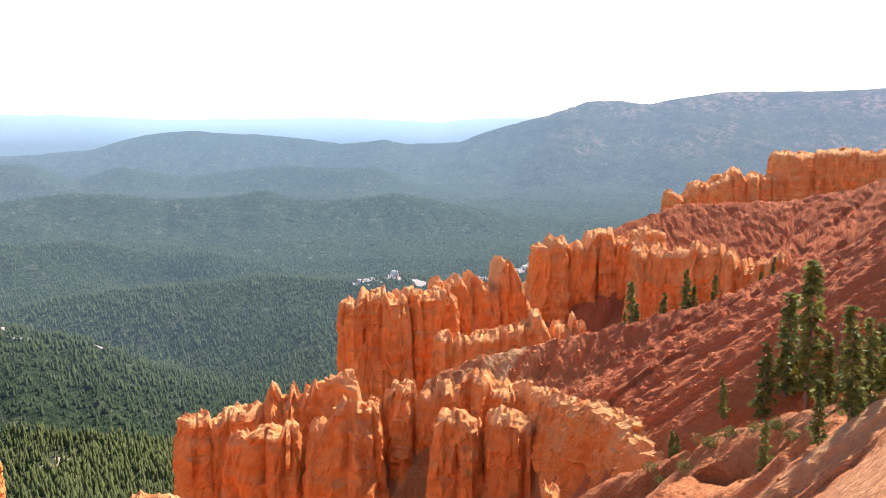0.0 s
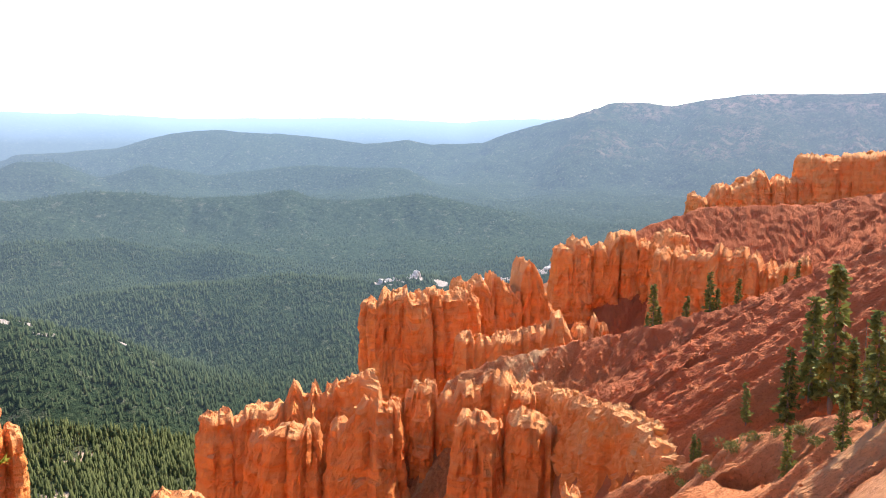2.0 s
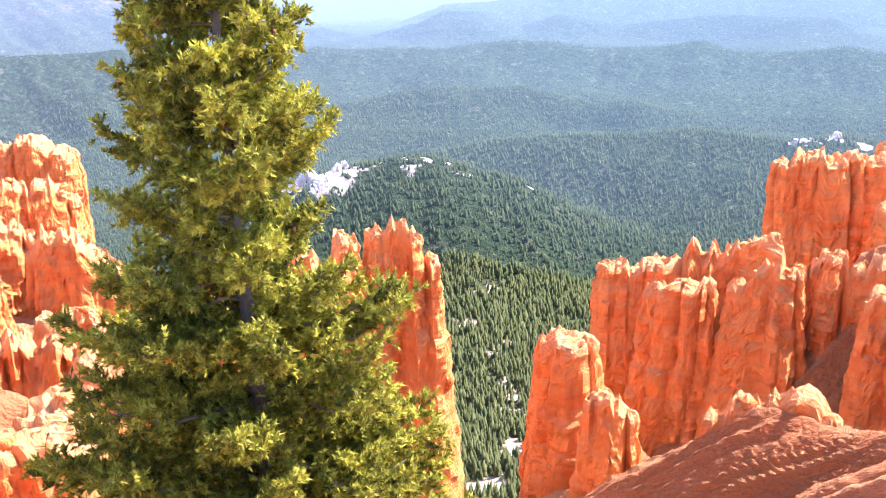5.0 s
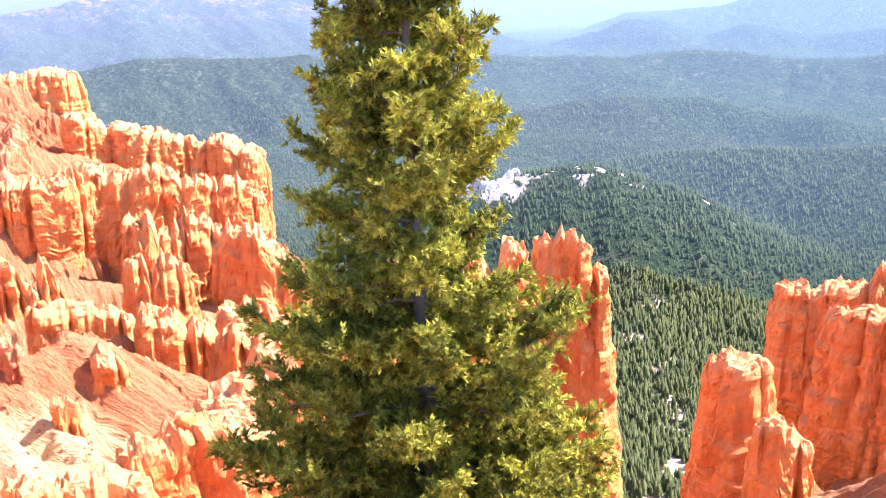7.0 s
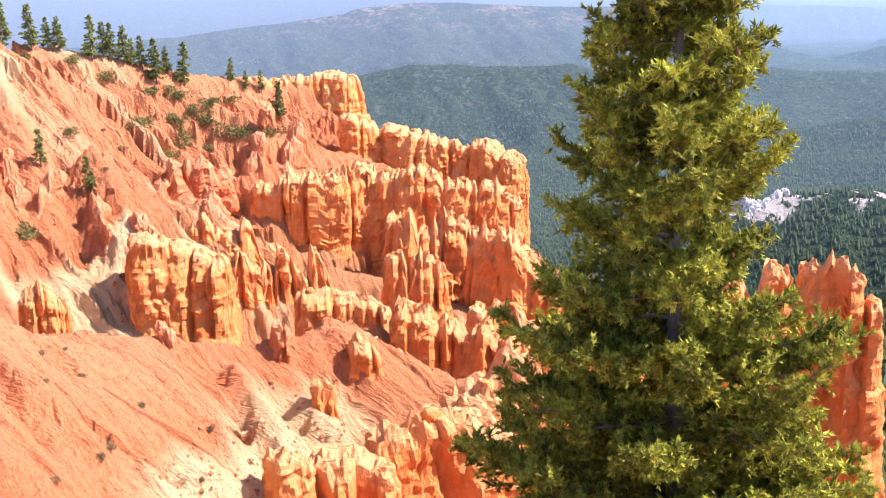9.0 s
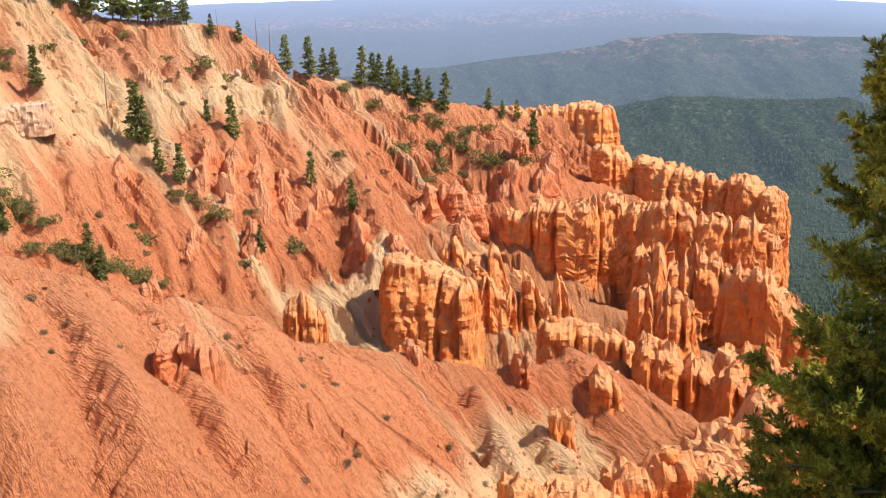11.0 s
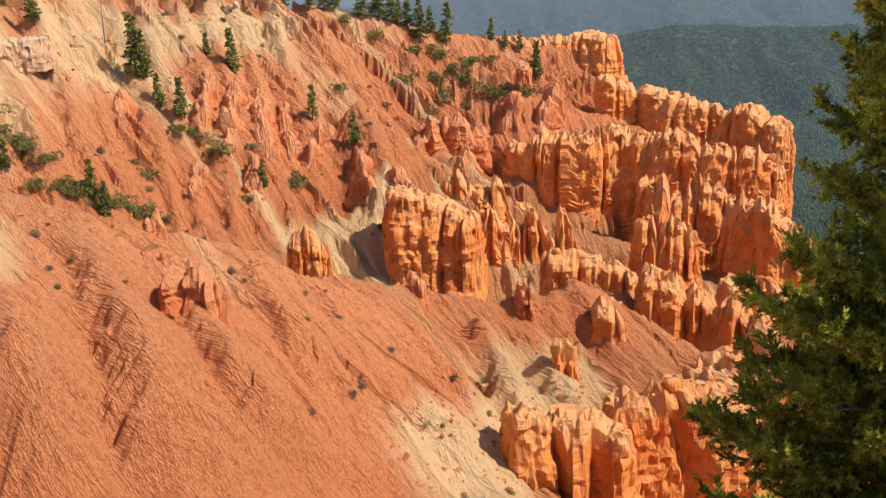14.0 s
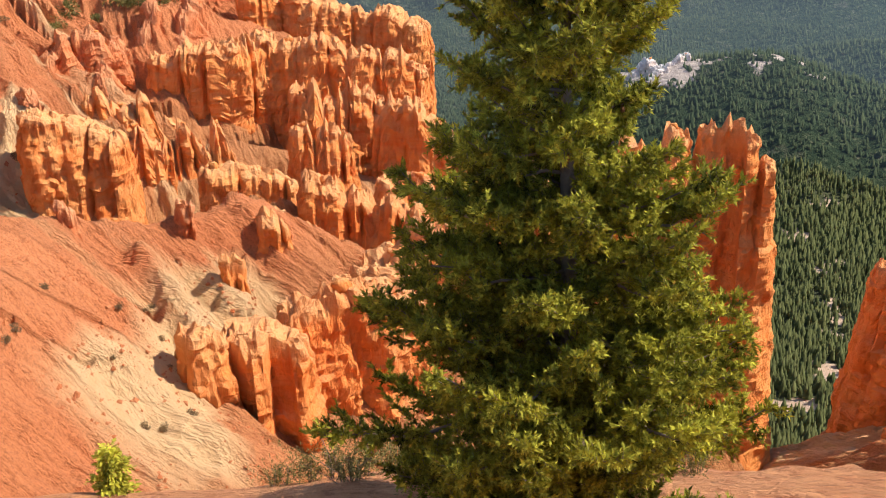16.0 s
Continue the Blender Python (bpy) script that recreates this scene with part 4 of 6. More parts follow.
FINS = [
    # wall of pinnacles under the wooded rim
    dict(crest=[(56.8, 222, -7.2), (55, 222, -8.0), (53, 220, -8.3), (50.8, 218, -9.0), (48.5, 216, -9.2), (47, 214, -9.6)], foot=34, thick=8, seed=1.1, jag=1.2, columns=6, deep=1.6, lean=0.12),
    dict(crest=[(62.4, 190, -10.8), (60.5, 189, -11.2), (59, 188, -10.4), (56, 190, -10.2), (53, 188, -10.4), (50.5, 188, -11.0), (47.2, 188, -12.0)], foot=38, thick=8, seed=2.2, jag=1.8, columns=5.5, deep=2.0, lean=0.12),
    dict(crest=[(66.3, 174, -12.8), (63.5, 174, -13.4), (61.5, 176, -15.2)], foot=24, thick=6, seed=3.3, jag=2.4, columns=3.6, deep=2.2),
    dict(crest=[(54.5, 178, -13.8), (51.5, 178, -13.2), (49, 178, -13.8), (47.4, 178, -14.8)], foot=26, thick=6, seed=3.9, jag=2.6, columns=3.6, deep=2.2),
    dict(crest=[(69.6, 150, -13.3), (67.5, 150, -14.0), (65.3, 148, -15.0)], foot=20, thick=8, seed=4.4, jag=0.9, columns=7, lean=0.25),
    dict(crest=[(64.2, 158, -14.8), (61.5, 158, -15.4), (58.8, 160, -16.0)], foot=18, thick=4, seed=5.5, jag=3.2, columns=2.8, deep=1.8, name="pinnacle_row", label="row of slender pale orange rock pinnacles"),
    dict(crest=[(54.6, 150, -15.8), (53, 150, -15.2), (51.8, 150, -16.2)], foot=18, thick=5, seed=6.6, jag=2.2, columns=2.8),
    dict(crest=[(60.2, 138, -17.6), (57.5, 138, -17.6), (55.6, 138, -18.2)], foot=10, thick=6, seed=7.7, jag=0.7, columns=5),
    dict(crest=[(54, 126, -18.9), (51, 126, -19.8), (47, 124, -20.4)], foot=16, thick=6, seed=8.1, jag=2.2, columns=4.5),
    dict(crest=[(57.6, 108, -20.6), (55, 108, -21.4), (52.6, 108, -22.6)], foot=14, thick=5, seed=8.5, jag=1.4, columns=4.5, lean=0.5),
    dict(crest=[(49.5, 168, -14.6), (47.6, 168, -14.2), (46.2, 168, -15.6), (44.6, 166, -18.0)], foot=30, thick=7, seed=7.1, jag=1.8, columns=4.5, deep=1.8, lean=0.15),
    dict(crest=[(49.5, 142, -18.2), (47, 142, -18.8), (44.5, 140, -20.5)], foot=22, thick=6, seed=7.4, jag=1.6, columns=4.5, deep=1.6, lean=0.2),
    # cliff at the end of the wooded rim
    dict(crest=[(63, 244, -5.1), (60, 246, -4.8), (56.9, 245, -4.7)], foot=17, thick=12, seed=8.8, jag=0.9, columns=5),
    # fin behind the near tree
    dict(crest=[(29.9, 112, -15.6), (28.3, 112, -14.9), (27.6, 112, -15.4)], foot=44, thick=5, seed=9.9, jag=1.4, columns=3.4, lean=0.16, deep=2.0, grain=0.36),
    dict(crest=[(27.4, 112, -17.2), (26.5, 112, -17.0)], foot=44, thick=4, seed=10.4, jag=1.2, columns=3.2, lean=0.35, deep=1.8, grain=0.36),
    dict(crest=[(42, 106, -18.5), (36, 108, -15.8), (31, 110, -16.0)], foot=40, thick=5, seed=11.2, jag=2.4, columns=6, lean=0.2),
    dict(crest=[(52, 86, -24.5), (48, 92, -22.5), (44, 98, -20.5), (40, 102, -19.5)], foot=32, thick=6, seed=12.3, jag=1.8, columns=6, lean=0.25),
    # buttress in the near gully
    dict(crest=[(62.5, 72, -27.2), (59, 74, -26.8), (56.3, 74, -27.6)], foot=18, thick=5, seed=13.4, jag=0.7, columns=8, deep=2.0, lean=0.16, grain=0.3, name="rock_buttress", label="rounded orange rock buttress standing in gully"),
    dict(crest=[(55.6, 78, -26.4), (53, 80, -25.4), (50.5, 82, -25.0), (48, 86, -24.8)], foot=24, thick=6, seed=13.8, jag=0.8, columns=6, deep=1.8, lean=0.14, grain=0.32, name="rock_buttress", label="broken orange rock wall above gully"),
    # front fins of the right spur
    dict(crest=[(15.2, 150, -17.1), (12.5, 150, -16.9), (11.0, 150, -16.6), (10.3, 150, -15.4), (9.6, 150, -16.6)], foot=44, thick=6, seed=14.5, jag=1.6, columns=6, lean=0.2, deep=2.1, grain=0.38),
    dict(crest=[(12.5, 142, -18.6), (10.8, 140, -17.8), (9.5, 139, -18.4)], foot=40, thick=5, seed=15.6, jag=1.6, columns=5, lean=0.3, deep=2.1, grain=0.38),
    dict(crest=[(9.4, 150, -16.5), (6.6, 150, -15.4), (5.4, 146, -16.6), (2.0, 146, -16.5)], foot=44, thick=6, seed=16.7, jag=2.2, columns=5, lean=0.22, deep=2.1, grain=0.38),
    dict(crest=[(7.6, 138, -17.6), (5.8, 136, -16.6), (4.4, 136, -17.4)], foot=44, thick=6, seed=17.8, jag=1.6, columns=5, lean=0.3, deep=2.1, grain=0.38),
    dict(crest=[(2.4, 142, -16.4), (-1.2, 142, -15.6), (-4, 140, -16.0)], foot=36, thick=6, seed=18.9, jag=2.0, columns=5, lean=0.25, deep=2.1, grain=0.38),
    dict(crest=[(0.4, 130, -18.2), (-0.8, 130, -17.2), (-1.8, 130, -18.0)], foot=30, thick=4, seed=19.2, jag=1.6, columns=4, lean=0.3, deep=2.1, grain=0.38),
    dict(crest=[(-3.2, 130, -17.5), (-4.4, 130, -17.2), (-5.4, 130, -17.8)], foot=30, thick=5, seed=20.3, jag=1.6, columns=5, lean=0.3, deep=2.1, grain=0.38),
    dict(crest=[(-4.6, 142, -16.0), (-6.6, 132, -16.5), (-8.4, 119, -16.9), (-10.5, 111, -17.2), (-12.6, 101, -18.6), (-13.8, 95, -19.6)], foot=[26, 24, 20, 17, 12, 9], thick=4, seed=21.4, jag=0.6, columns=5, lean=0.22, deep=1.4, name="rock_alcove", label="overhanging orange rock cliff under red slope"),
    # high block behind them
    dict(crest=[(5.4, 190, -11.0), (3.4, 190, -10.5), (1.2, 192, -10.4), (0, 194, -10.2)], foot=36, thick=9, seed=22.5, jag=1.6, columns=5, lean=0.1, deep=2.1, grain=0.38),
    dict(crest=[(0.2, 198, -10.0), (-1.6, 200, -9.4), (-2.6, 202, -10.0), (-3.7, 204, -9.0), (-4.8, 206, -10.8)], foot=34, thick=7, seed=23.6, jag=2.2, columns=4, lean=0.15, deep=2.1, grain=0.38),
    dict(crest=[(0, 176, -13.4), (-4, 178, -12.6), (-8, 180, -12.2)], foot=24, thick=6, seed=24.7, jag=1.8, columns=5),
    dict(crest=[(-5.9, 224, -7.8), (-7.2, 226, -8.0), (-9, 228, -7.2), (-11.2, 228, -7.2), (-12.4, 230, -6.6)], foot=34, thick=8, seed=25.8, jag=1.8, columns=5, lean=0.15),
    dict(crest=[(-11.8, 214, -8.0), (-14, 212, -8.4), (-15, 212, -7.8), (-17.5, 210, -8.2), (-19.5, 208, -8.6)], foot=22, thick=6, seed=26.9, jag=2.0, columns=4),
    # flat-topped cliff behind
    dict(crest=[(-32, 340, -1.8), (-26, 340, -2.1), (-22, 340, -2.2), (-19.3, 340, -2.2)], foot=26, thick=14, seed=27.1, jag=0.9, columns=7),
    dict(crest=[(-18.8, 332, -3.5), (-16.5, 330, -3.2), (-15.4, 328, -4.0), (-13.4, 326, -4.7)], foot=22, thick=10, seed=28.2, jag=2.0, columns=6),
    dict(crest=[(92.9, 166, -4.3), (91.4, 169, -3.9), (90, 171, -3.7), (88.6, 171, -3.6)], foot=5, thick=3.5, seed=51.3, jag=0.3, columns=2.4, deep=0.5, lean=0.15, grain=0.28, name="rock_ledge", label="tan layered rock ledge jutting from slope", mat=PALE_ROCK),
    # long pale ledge and red spires on the face under the wooded rim
    dict(crest=[(86.5, 196, -3.6), (84, 200, -2.9), (81.5, 203, -2.6), (79, 205, -2.4), (76.6, 207, -2.2)], foot=2.6, thick=1.6, seed=52.3, jag=0.4, columns=2.2, deep=0.4, lean=0.3, grain=0.35, name="rock_ledge", label="thin pale rock ledge along orange slope", mat=PALE_ROCK),
    dict(crest=[(80.4, 172, -9.4), (79.2, 171, -9.9), (78.2, 170, -10.6)], foot=6, thick=2.2, seed=53.3, jag=2.0, columns=2.4, deep=1.0, lean=0.7, grain=0.35, name="rock_spires", label="row of crumbling red spires on slope", mat=RED_ROCK),
    dict(crest=[(77.6, 172, -9.8), (76.2, 170, -10.4), (75.2, 168, -11.2)], foot=6, thick=2.2, seed=54.3, jag=2.2, columns=2.4, deep=1.0, lean=0.7, grain=0.35, name="rock_spires", label="row of crumbling red spires on slope", mat=RED_ROCK),
    dict(crest=[(74.8, 176, -9.2), (73.6, 174, -9.8), (72.4, 172, -10.4)], foot=6, thick=2.2, seed=55.3, jag=2.2, columns=2.6, deep=1.0, lean=0.7, grain=0.35, name="rock_spires", label="row of crumbling red spires on slope", mat=RED_ROCK),
    dict(crest=[(71.6, 182, -8.8), (70.6, 180, -9.4), (69.6, 178, -10.2)], foot=6, thick=2.4, seed=56.3, jag=2.0, columns=2.6, deep=1.0, lean=0.7, grain=0.35, name="rock_spires", label="row of crumbling red spires on slope", mat=RED_ROCK),
    dict(crest=[(66.4, 190, -9.4), (65.2, 190, -9.6), (64.2, 192, -10.4)], foot=8, thick=3, seed=57.3, jag=1.6, columns=3, deep=1.2, lean=0.5, grain=0.38, name="rock_outcrop", label="blocky red rock outcrop on slope", mat=RED_ROCK),
    dict(crest=[(64.2, 226, -5.9), (63, 226, -6.2), (61.8, 224, -6.4)], foot=8, thick=4, seed=58.3, jag=1.2, columns=3.2, deep=1.2, lean=0.4, grain=0.4, name="rock_outcrop", label="blocky red rock outcrop on slope", mat=RED_ROCK),
    # knobs and small hoodoos on the left slope
    dict(crest=[(83.4, 68, -17.0), (82.2, 67, -17.4), (81.2, 66.5, -18.2)], foot=7, thick=2.8, seed=41.1, jag=0.9, columns=1.3, deep=0.7, lean=0.3, grain=0.2, mat=RED_ROCK, name="rock_outcrop", label="crumbling red rock outcrop on a slope"),
    dict(crest=[(84.4, 74.5, -13.8), (84.0, 74.5, -13.9)], foot=3.2, thick=1.3, seed=42.1, mat=RED_ROCK, jag=0.3, columns=1.2, deep=0.3, lean=0.05, grain=0.16, name="hoodoo", label="small blocky orange rock hoodoo on a crest"),
    dict(crest=[(76.0, 118, -15.9), (75.2, 118, -15.6), (74.4, 118, -16.2)], foot=14, thick=4, seed=43.1, jag=0.8, columns=2, deep=0.7, lean=0.1, grain=0.25, name="rock_outcrop", label="rounded pale orange rock outcrop in shade"),
    dict(crest=[(86.2, 63.5, -20.6), (85.7, 63.5, -20.8)], foot=2.6, thick=1.2, seed=44.1, mat=RED_ROCK, jag=0.4, columns=1.0, deep=0.35, lean=0.3, grain=0.16, name="rock_outcrop", label="crumbling red rock outcrop on a slope"),
    dict(crest=[(68.9, 88.5, -18.8), (68.2, 88.5, -19.0)], foot=3.5, thick=1.6, seed=45.1, mat=RED_ROCK, jag=0.3, columns=1.4, deep=0.3, lean=0.25, grain=0.18, name="hoodoo", label="flat-topped orange rock hoodoo on a crest"),
    dict(crest=[(62.1, 91.5, -19.2), (61.6, 91.5, -19.3)], foot=4.5, thick=1.6, seed=46.1, mat=RED_ROCK, jag=0.3, columns=1.4, deep=0.5, lean=0.12, grain=0.18, name="hoodoo", label="round-headed orange rock hoodoo"),
    dict(crest=[(57.4, 92, -20.3), (56.2, 92, -20.6)], foot=6, thick=2.5, seed=47.1, jag=0.8, columns=2, deep=0.6, lean=0.35, grain=0.25, name="rock_outcrop", label="rounded orange rock outcrop above the gully"),
    dict(crest=[(59.6, 86, -22.4), (58.8, 86, -22.8)], foot=5, thick=2.2, seed=48.1, jag=0.6, columns=2, deep=0.5, lean=0.35, grain=0.22, name="rock_outcrop", label="rounded orange rock outcrop above the gully"),
    dict(crest=[(90.9, 60, -23.2), (90.3, 60, -23.4)], foot=2.6, thick=1.2, seed=49.1, mat=RED_ROCK, jag=0.5, columns=1.0, deep=0.35, lean=0.3, grain=0.16, name="rock_outcrop", label="crumbling red rock outcrop on a slope"),
    dict(crest=[(61.9, 206, -6.5), (61.5, 206, -6.6)], foot=5, thick=3, seed=50.1, mat=RED_ROCK, jag=0.4, columns=2, deep=0.4, lean=0.1, grain=0.3, name="hoodoo", label="blocky red rock hoodoo beside a tree"),
    # low knobs in front
    dict(crest=[(19.2, 122, -22.2), (18.2, 122, -21.6), (16.6, 120, -22.0)], foot=34, thick=5, seed=29.3, jag=1.0, columns=5, lean=0.3),
    dict(crest=[(16.2, 112, -25.2), (15, 112, -24.8), (13.8, 112, -25.6)], foot=24, thick=4, seed=30.4, jag=1.2, columns=4, lean=0.35),
    dict(crest=[(8.5, 96, -25.2), (7.2, 96, -24.2), (6, 95, -24.6)], foot=20, thick=4, seed=31.5, jag=1.2, columns=4, lean=0.35),
    dict(crest=[(5, 93, -24.4), (3.4, 93, -24.0), (1.8, 92, -25)], foot=18, thick=4, seed=32.6, jag=1.0, columns=4, lean=0.5),
    dict(crest=[(-6.3, 88, -21.8), (-6.8, 88, -21.9)], foot=8, thick=1.6, seed=33.7, jag=0.5, columns=2, lean=0.15, grain=0.2, name="hoodoo", label="small orange rock hoodoo on a slope"),
]
for spec in FINS:
    rock_wall(**spec)


def meet(b, e, start):
    """How far off a sight line at that bearing and angle comes down on the slopes."""
    d = np.linspace(start, 262, 420)
    z = land(-math.sin(radians(b)) * d, math.cos(radians(b)) * d)[0]
    hit = np.nonzero(z >= d * math.tan(radians(e)))[0]
    return float(d[hit[0]]) if len(hit) else 240.0


def far_cliff(b0, b1, d, tall, seed):
    """A bleached broken cliff standing out of the far woods."""
    crest = []
    for f in (0, 0.35, 0.7, 1):
        b = b0 + (b1 - b0) * f
        z = ground_z(*spot(b, d + 8 * f, 0)[:2]) + tall * (0.6 + 0.4 * math.sin(3 * f + seed))
        crest.append((b, d + 8 * f, math.degrees(math.atan2(z, d + 8 * f))))
    rock_wall(crest, tall + 10, 9, seed, jag=2.6, columns=7, deep=2.5, lean=0.7, grain=1.0, name="rock_cliff", label="bleached white broken cliff among dark conifers", mat=WHITE_ROCK)


for k, (b0, b1, d, tall) in enumerate(((34.4, 33.2, 846, 9), (33.3, 32.2, 838, 7), (32.3, 31.4, 846, 5), (33.6, 32.6, 826, 4), (5.1, 4.2, 1076, 8), (3.4, 2.9, 1082, 5), (-1.0, -2.2, 1100, 6), (-4.4, -5.6, 1108, 6))):
    far_cliff(b0, b1, d, tall, 81.7 + 2.3 * k)


def rib(b0, e0, b1, e1, proud, thick, seed):
    """A sharp red rib of crumbling rock that runs down a slope."""
    crest = []
    for f, up in ((0, 0.55), (0.3, 1.0), (0.65, 0.9), (1, 0.25)):
        b = b0 + (b1 - b0) * f
        d = meet(b, e0 + (e1 - e0) * f, 118)
        z = ground_z(*spot(b, d, 0)[:2]) + proud * up
        crest.append((b, d, math.degrees(math.atan2(z, d))))
    rock_wall(crest, 5 + proud, thick, seed, jag=1.5, columns=2.4, deep=0.9, lean=0.8, grain=0.34, name="rock_rib", label="sharp crumbling red rock rib running down slope", mat=RED_ROCK)


RIBS = [(80.1, -6.8, 80.7, -10.1, 2.6), (78.5, -7.3, 79.4, -10.7, 3.0), (77.4, -7.8, 77.2, -11.4, 3.0), (76.1, -8.5, 75.8, -11.4, 2.6), (73.8, -10.2, 74.9, -12.0, 2.6), (71.9, -11.4, 71.2, -13.6, 2.6), (70.1, -12.3, 68.8, -14.0, 2.4),
        (64.3, -10.2, 65.5, -12.4, 3.0), (59.8, -8.3, 60.8, -10.6, 3.2), (62.1, -8.6, 62.9, -10.4, 2.6), (81.2, -11.5, 81.8, -13.1, 2.2), (84.9, -7.4, 85.4, -9.2, 2.0), (78.1, -11.6, 77.7, -13.0, 2.0), (67.1, -10.0, 68.2, -11.7, 2.4)]
for k, (b0, e0, b1, e1, proud) in enumerate(RIBS):
    rib(b0, e0, b1, e1, proud, 1.3, 61.3 + 1.7 * k)


def rubble(spans, seed):
    """Loose stones lying on the slopes, past counting."""
    rng = np.random.default_rng(seed)
    vs, fs, n = [], [], 0
    corner = np.array([(1, 0, 0), (0, 1, 0), (-1, 0, 0), (0, -1, 0), (0, 0, 1), (0, 0, -1)], float)
    tri = np.array([(0, 1, 4), (1, 2, 4), (2, 3, 4), (3, 0, 4), (1, 0, 5), (2, 1, 5), (3, 2, 5), (0, 3, 5)])
    for count, b0, b1, d0, d1, lo, hi in spans:
        b, d = np.radians(rng.uniform(b0, b1, count)), np.sqrt(rng.uniform(d0 ** 2, d1 ** 2, count))
        x, y = -np.sin(b) * d, np.cos(b) * d
        ok = vn(x / 7, y / 7, 3.3) + 0.5 * vn(x / 2, y / 2, 1.2) > 0.15
        x, y = x[ok], y[ok]
        z = land(x, y)[0]
        size = lo * (hi / lo) ** (rng.uniform(0, 1, len(x)) ** 3)
        for i in range(len(x)):
            v = corner * rng.uniform(0.6, 1.2, (6, 1)) * size[i] * np.array([1, 1, 0.8]) + rng.normal(0, 0.18, (6, 3)) * size[i]
            vs.append(v + np.array([x[i], y[i], z[i] + 0.15 * size[i]]))
            fs.append(tri + n)
            n += 6
    return np.concatenate(vs), np.concatenate(fs)


def loose(name, verts, faces, mat):
    me = bpy.data.meshes.new(name)
    me.from_pydata(verts.tolist(), [], faces.tolist())
    me.materials.append(mat)
    return new(name, me)


tagged(loose("rubble", *rubble([(8000, 58, 98, 56, 104, 0.06, 0.34), (2400, 62, 97, 120, 208, 0.14, 0.7), (4200, -25, 0, 90, 150, 0.1, 0.5), (1000, -26, 6, 52, 90, 0.08, 0.3), (600, 24, 60, 80, 130, 0.15, 0.6)], 91), RED_ROCK),
       "loose red stones lying on the slopes", "stones", kind="stuff")


# ---- woods ----
def leaf_material(name, dark, light, spread=0.5, through=0.25, clump=0.9, contrast=1.0, gloss=0.25):
    m, nodes, links, bsdf = material(name)
    geo = nodes.new("ShaderNodeNewGeometry")
    info = nodes.new("ShaderNodeObjectInfo")
    pos = geo.outputs["Position"]
    n = noise_node(nodes, links, pos, clump, 3)
    n = maths(nodes, links, "ADD", maths(nodes, links, "MULTIPLY", maths(nodes, links, "SUBTRACT", n, 0.5), contrast), 0.5, True)
    f = maths(nodes, links, "ADD", maths(nodes, links, "MULTIPLY", geo.outputs["Random Per Island"], spread), maths(nodes, links, "MULTIPLY", n, 1 - spread))
    f = maths(nodes, links, "ADD", f, maths(nodes, links, "MULTIPLY", maths(nodes, links, "SUBTRACT", info.outputs["Random"], 0.5), 0.3), True)
    col = mixed(nodes, links, f, dark, light)
    links.new(col, bsdf.inputs["Base Color"])
    bsdf.inputs["Roughness"].default_value, bsdf.inputs["Specular IOR Level"].default_value = 0.7, gloss
    if through:
        thin = nodes.new("ShaderNodeBsdfTranslucent")
        links.new(col, thin.inputs[0])
        mix = nodes.new("ShaderNodeMixShader")
        mix.inputs[0].default_value = through
        links.new(bsdf.outputs[0], mix.inputs[1])
        links.new(thin.outputs[0], mix.inputs[2])
        links.new(mix.outputs[0], nodes["Material Output"].inputs[0])
    return m


def plain_material(name, a, b, scale=3.0, rough=0.9):
    m, nodes, links, bsdf = material(name)
    tex = nodes.new("ShaderNodeTexCoord")
    n = noise_node(nodes, links, tex.outputs["Object"], scale, 6, 0.65)
    links.new(mixed(nodes, links, n, a, b), bsdf.inputs["Base Color"])
    bsdf.inputs["Roughness"].default_value, bsdf.inputs["Specular IOR Level"].default_value = rough, 0.15
    bump = nodes.new("ShaderNodeBump")
    bump.inputs["Strength"].default_value, bump.inputs["Distance"].default_value = 0.6, 0.03
    links.new(n, bump.inputs["Height"])
    links.new(bump.outputs[0], bsdf.inputs["Normal"])
    return m


WOODS = leaf_material("far_conifer_needles", (0.046, 0.064, 0.026), (0.135, 0.145, 0.055), 0.55, 0.0, 0.02, 1.6, 0.0)
WOODS_FAR = leaf_material("far_conifers_painted_haze", (0.030, 0.050, 0.028), (0.088, 0.108, 0.048), 0.5, 0.0, 0.012, 1.8, 0.0)
# haze painted on: far trees emit more light the farther off they stand
haze_glow_at = WOODS_FAR.node_tree.nodes.new("ShaderNodeAttribute")
haze_glow_at.attribute_name = "haze_glow"
WOODS_FAR.node_tree.links.new(haze_glow_at.outputs["Color"], WOODS_FAR.node_tree.nodes["Principled BSDF"].inputs["Emission Color"])
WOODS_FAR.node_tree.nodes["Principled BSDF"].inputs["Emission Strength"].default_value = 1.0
NEEDLES = leaf_material("dark_conifer_needles", (0.055, 0.078, 0.02), (0.34, 0.34, 0.08), 0.6, 0.3)
# near-black and bright yellow clumps paint shaded and sunlit sprays into the colour
SPRAY = leaf_material("near_conifer_needles", (0.020, 0.031, 0.004), (0.86, 0.80, 0.09), 0.35, 0.24, 3.4, 2.0, 0.08)
BRUSH = leaf_material("grey_green_brush", (0.11, 0.10, 0.026), (0.34, 0.29, 0.085), 0.6, 0.2, 0.35)
DRY = leaf_material("dry_brown_brush", (0.16, 0.09, 0.04), (0.36, 0.24, 0.11), 0.6, 0.2)
BARK = plain_material("grey_brown_bark", (0.15, 0.105, 0.075), (0.34, 0.26, 0.20), 14.0)
CONE = plain_material("reddish_brown_cone", (0.20, 0.075, 0.03), (0.36, 0.16, 0.07), 60.0, 0.7)


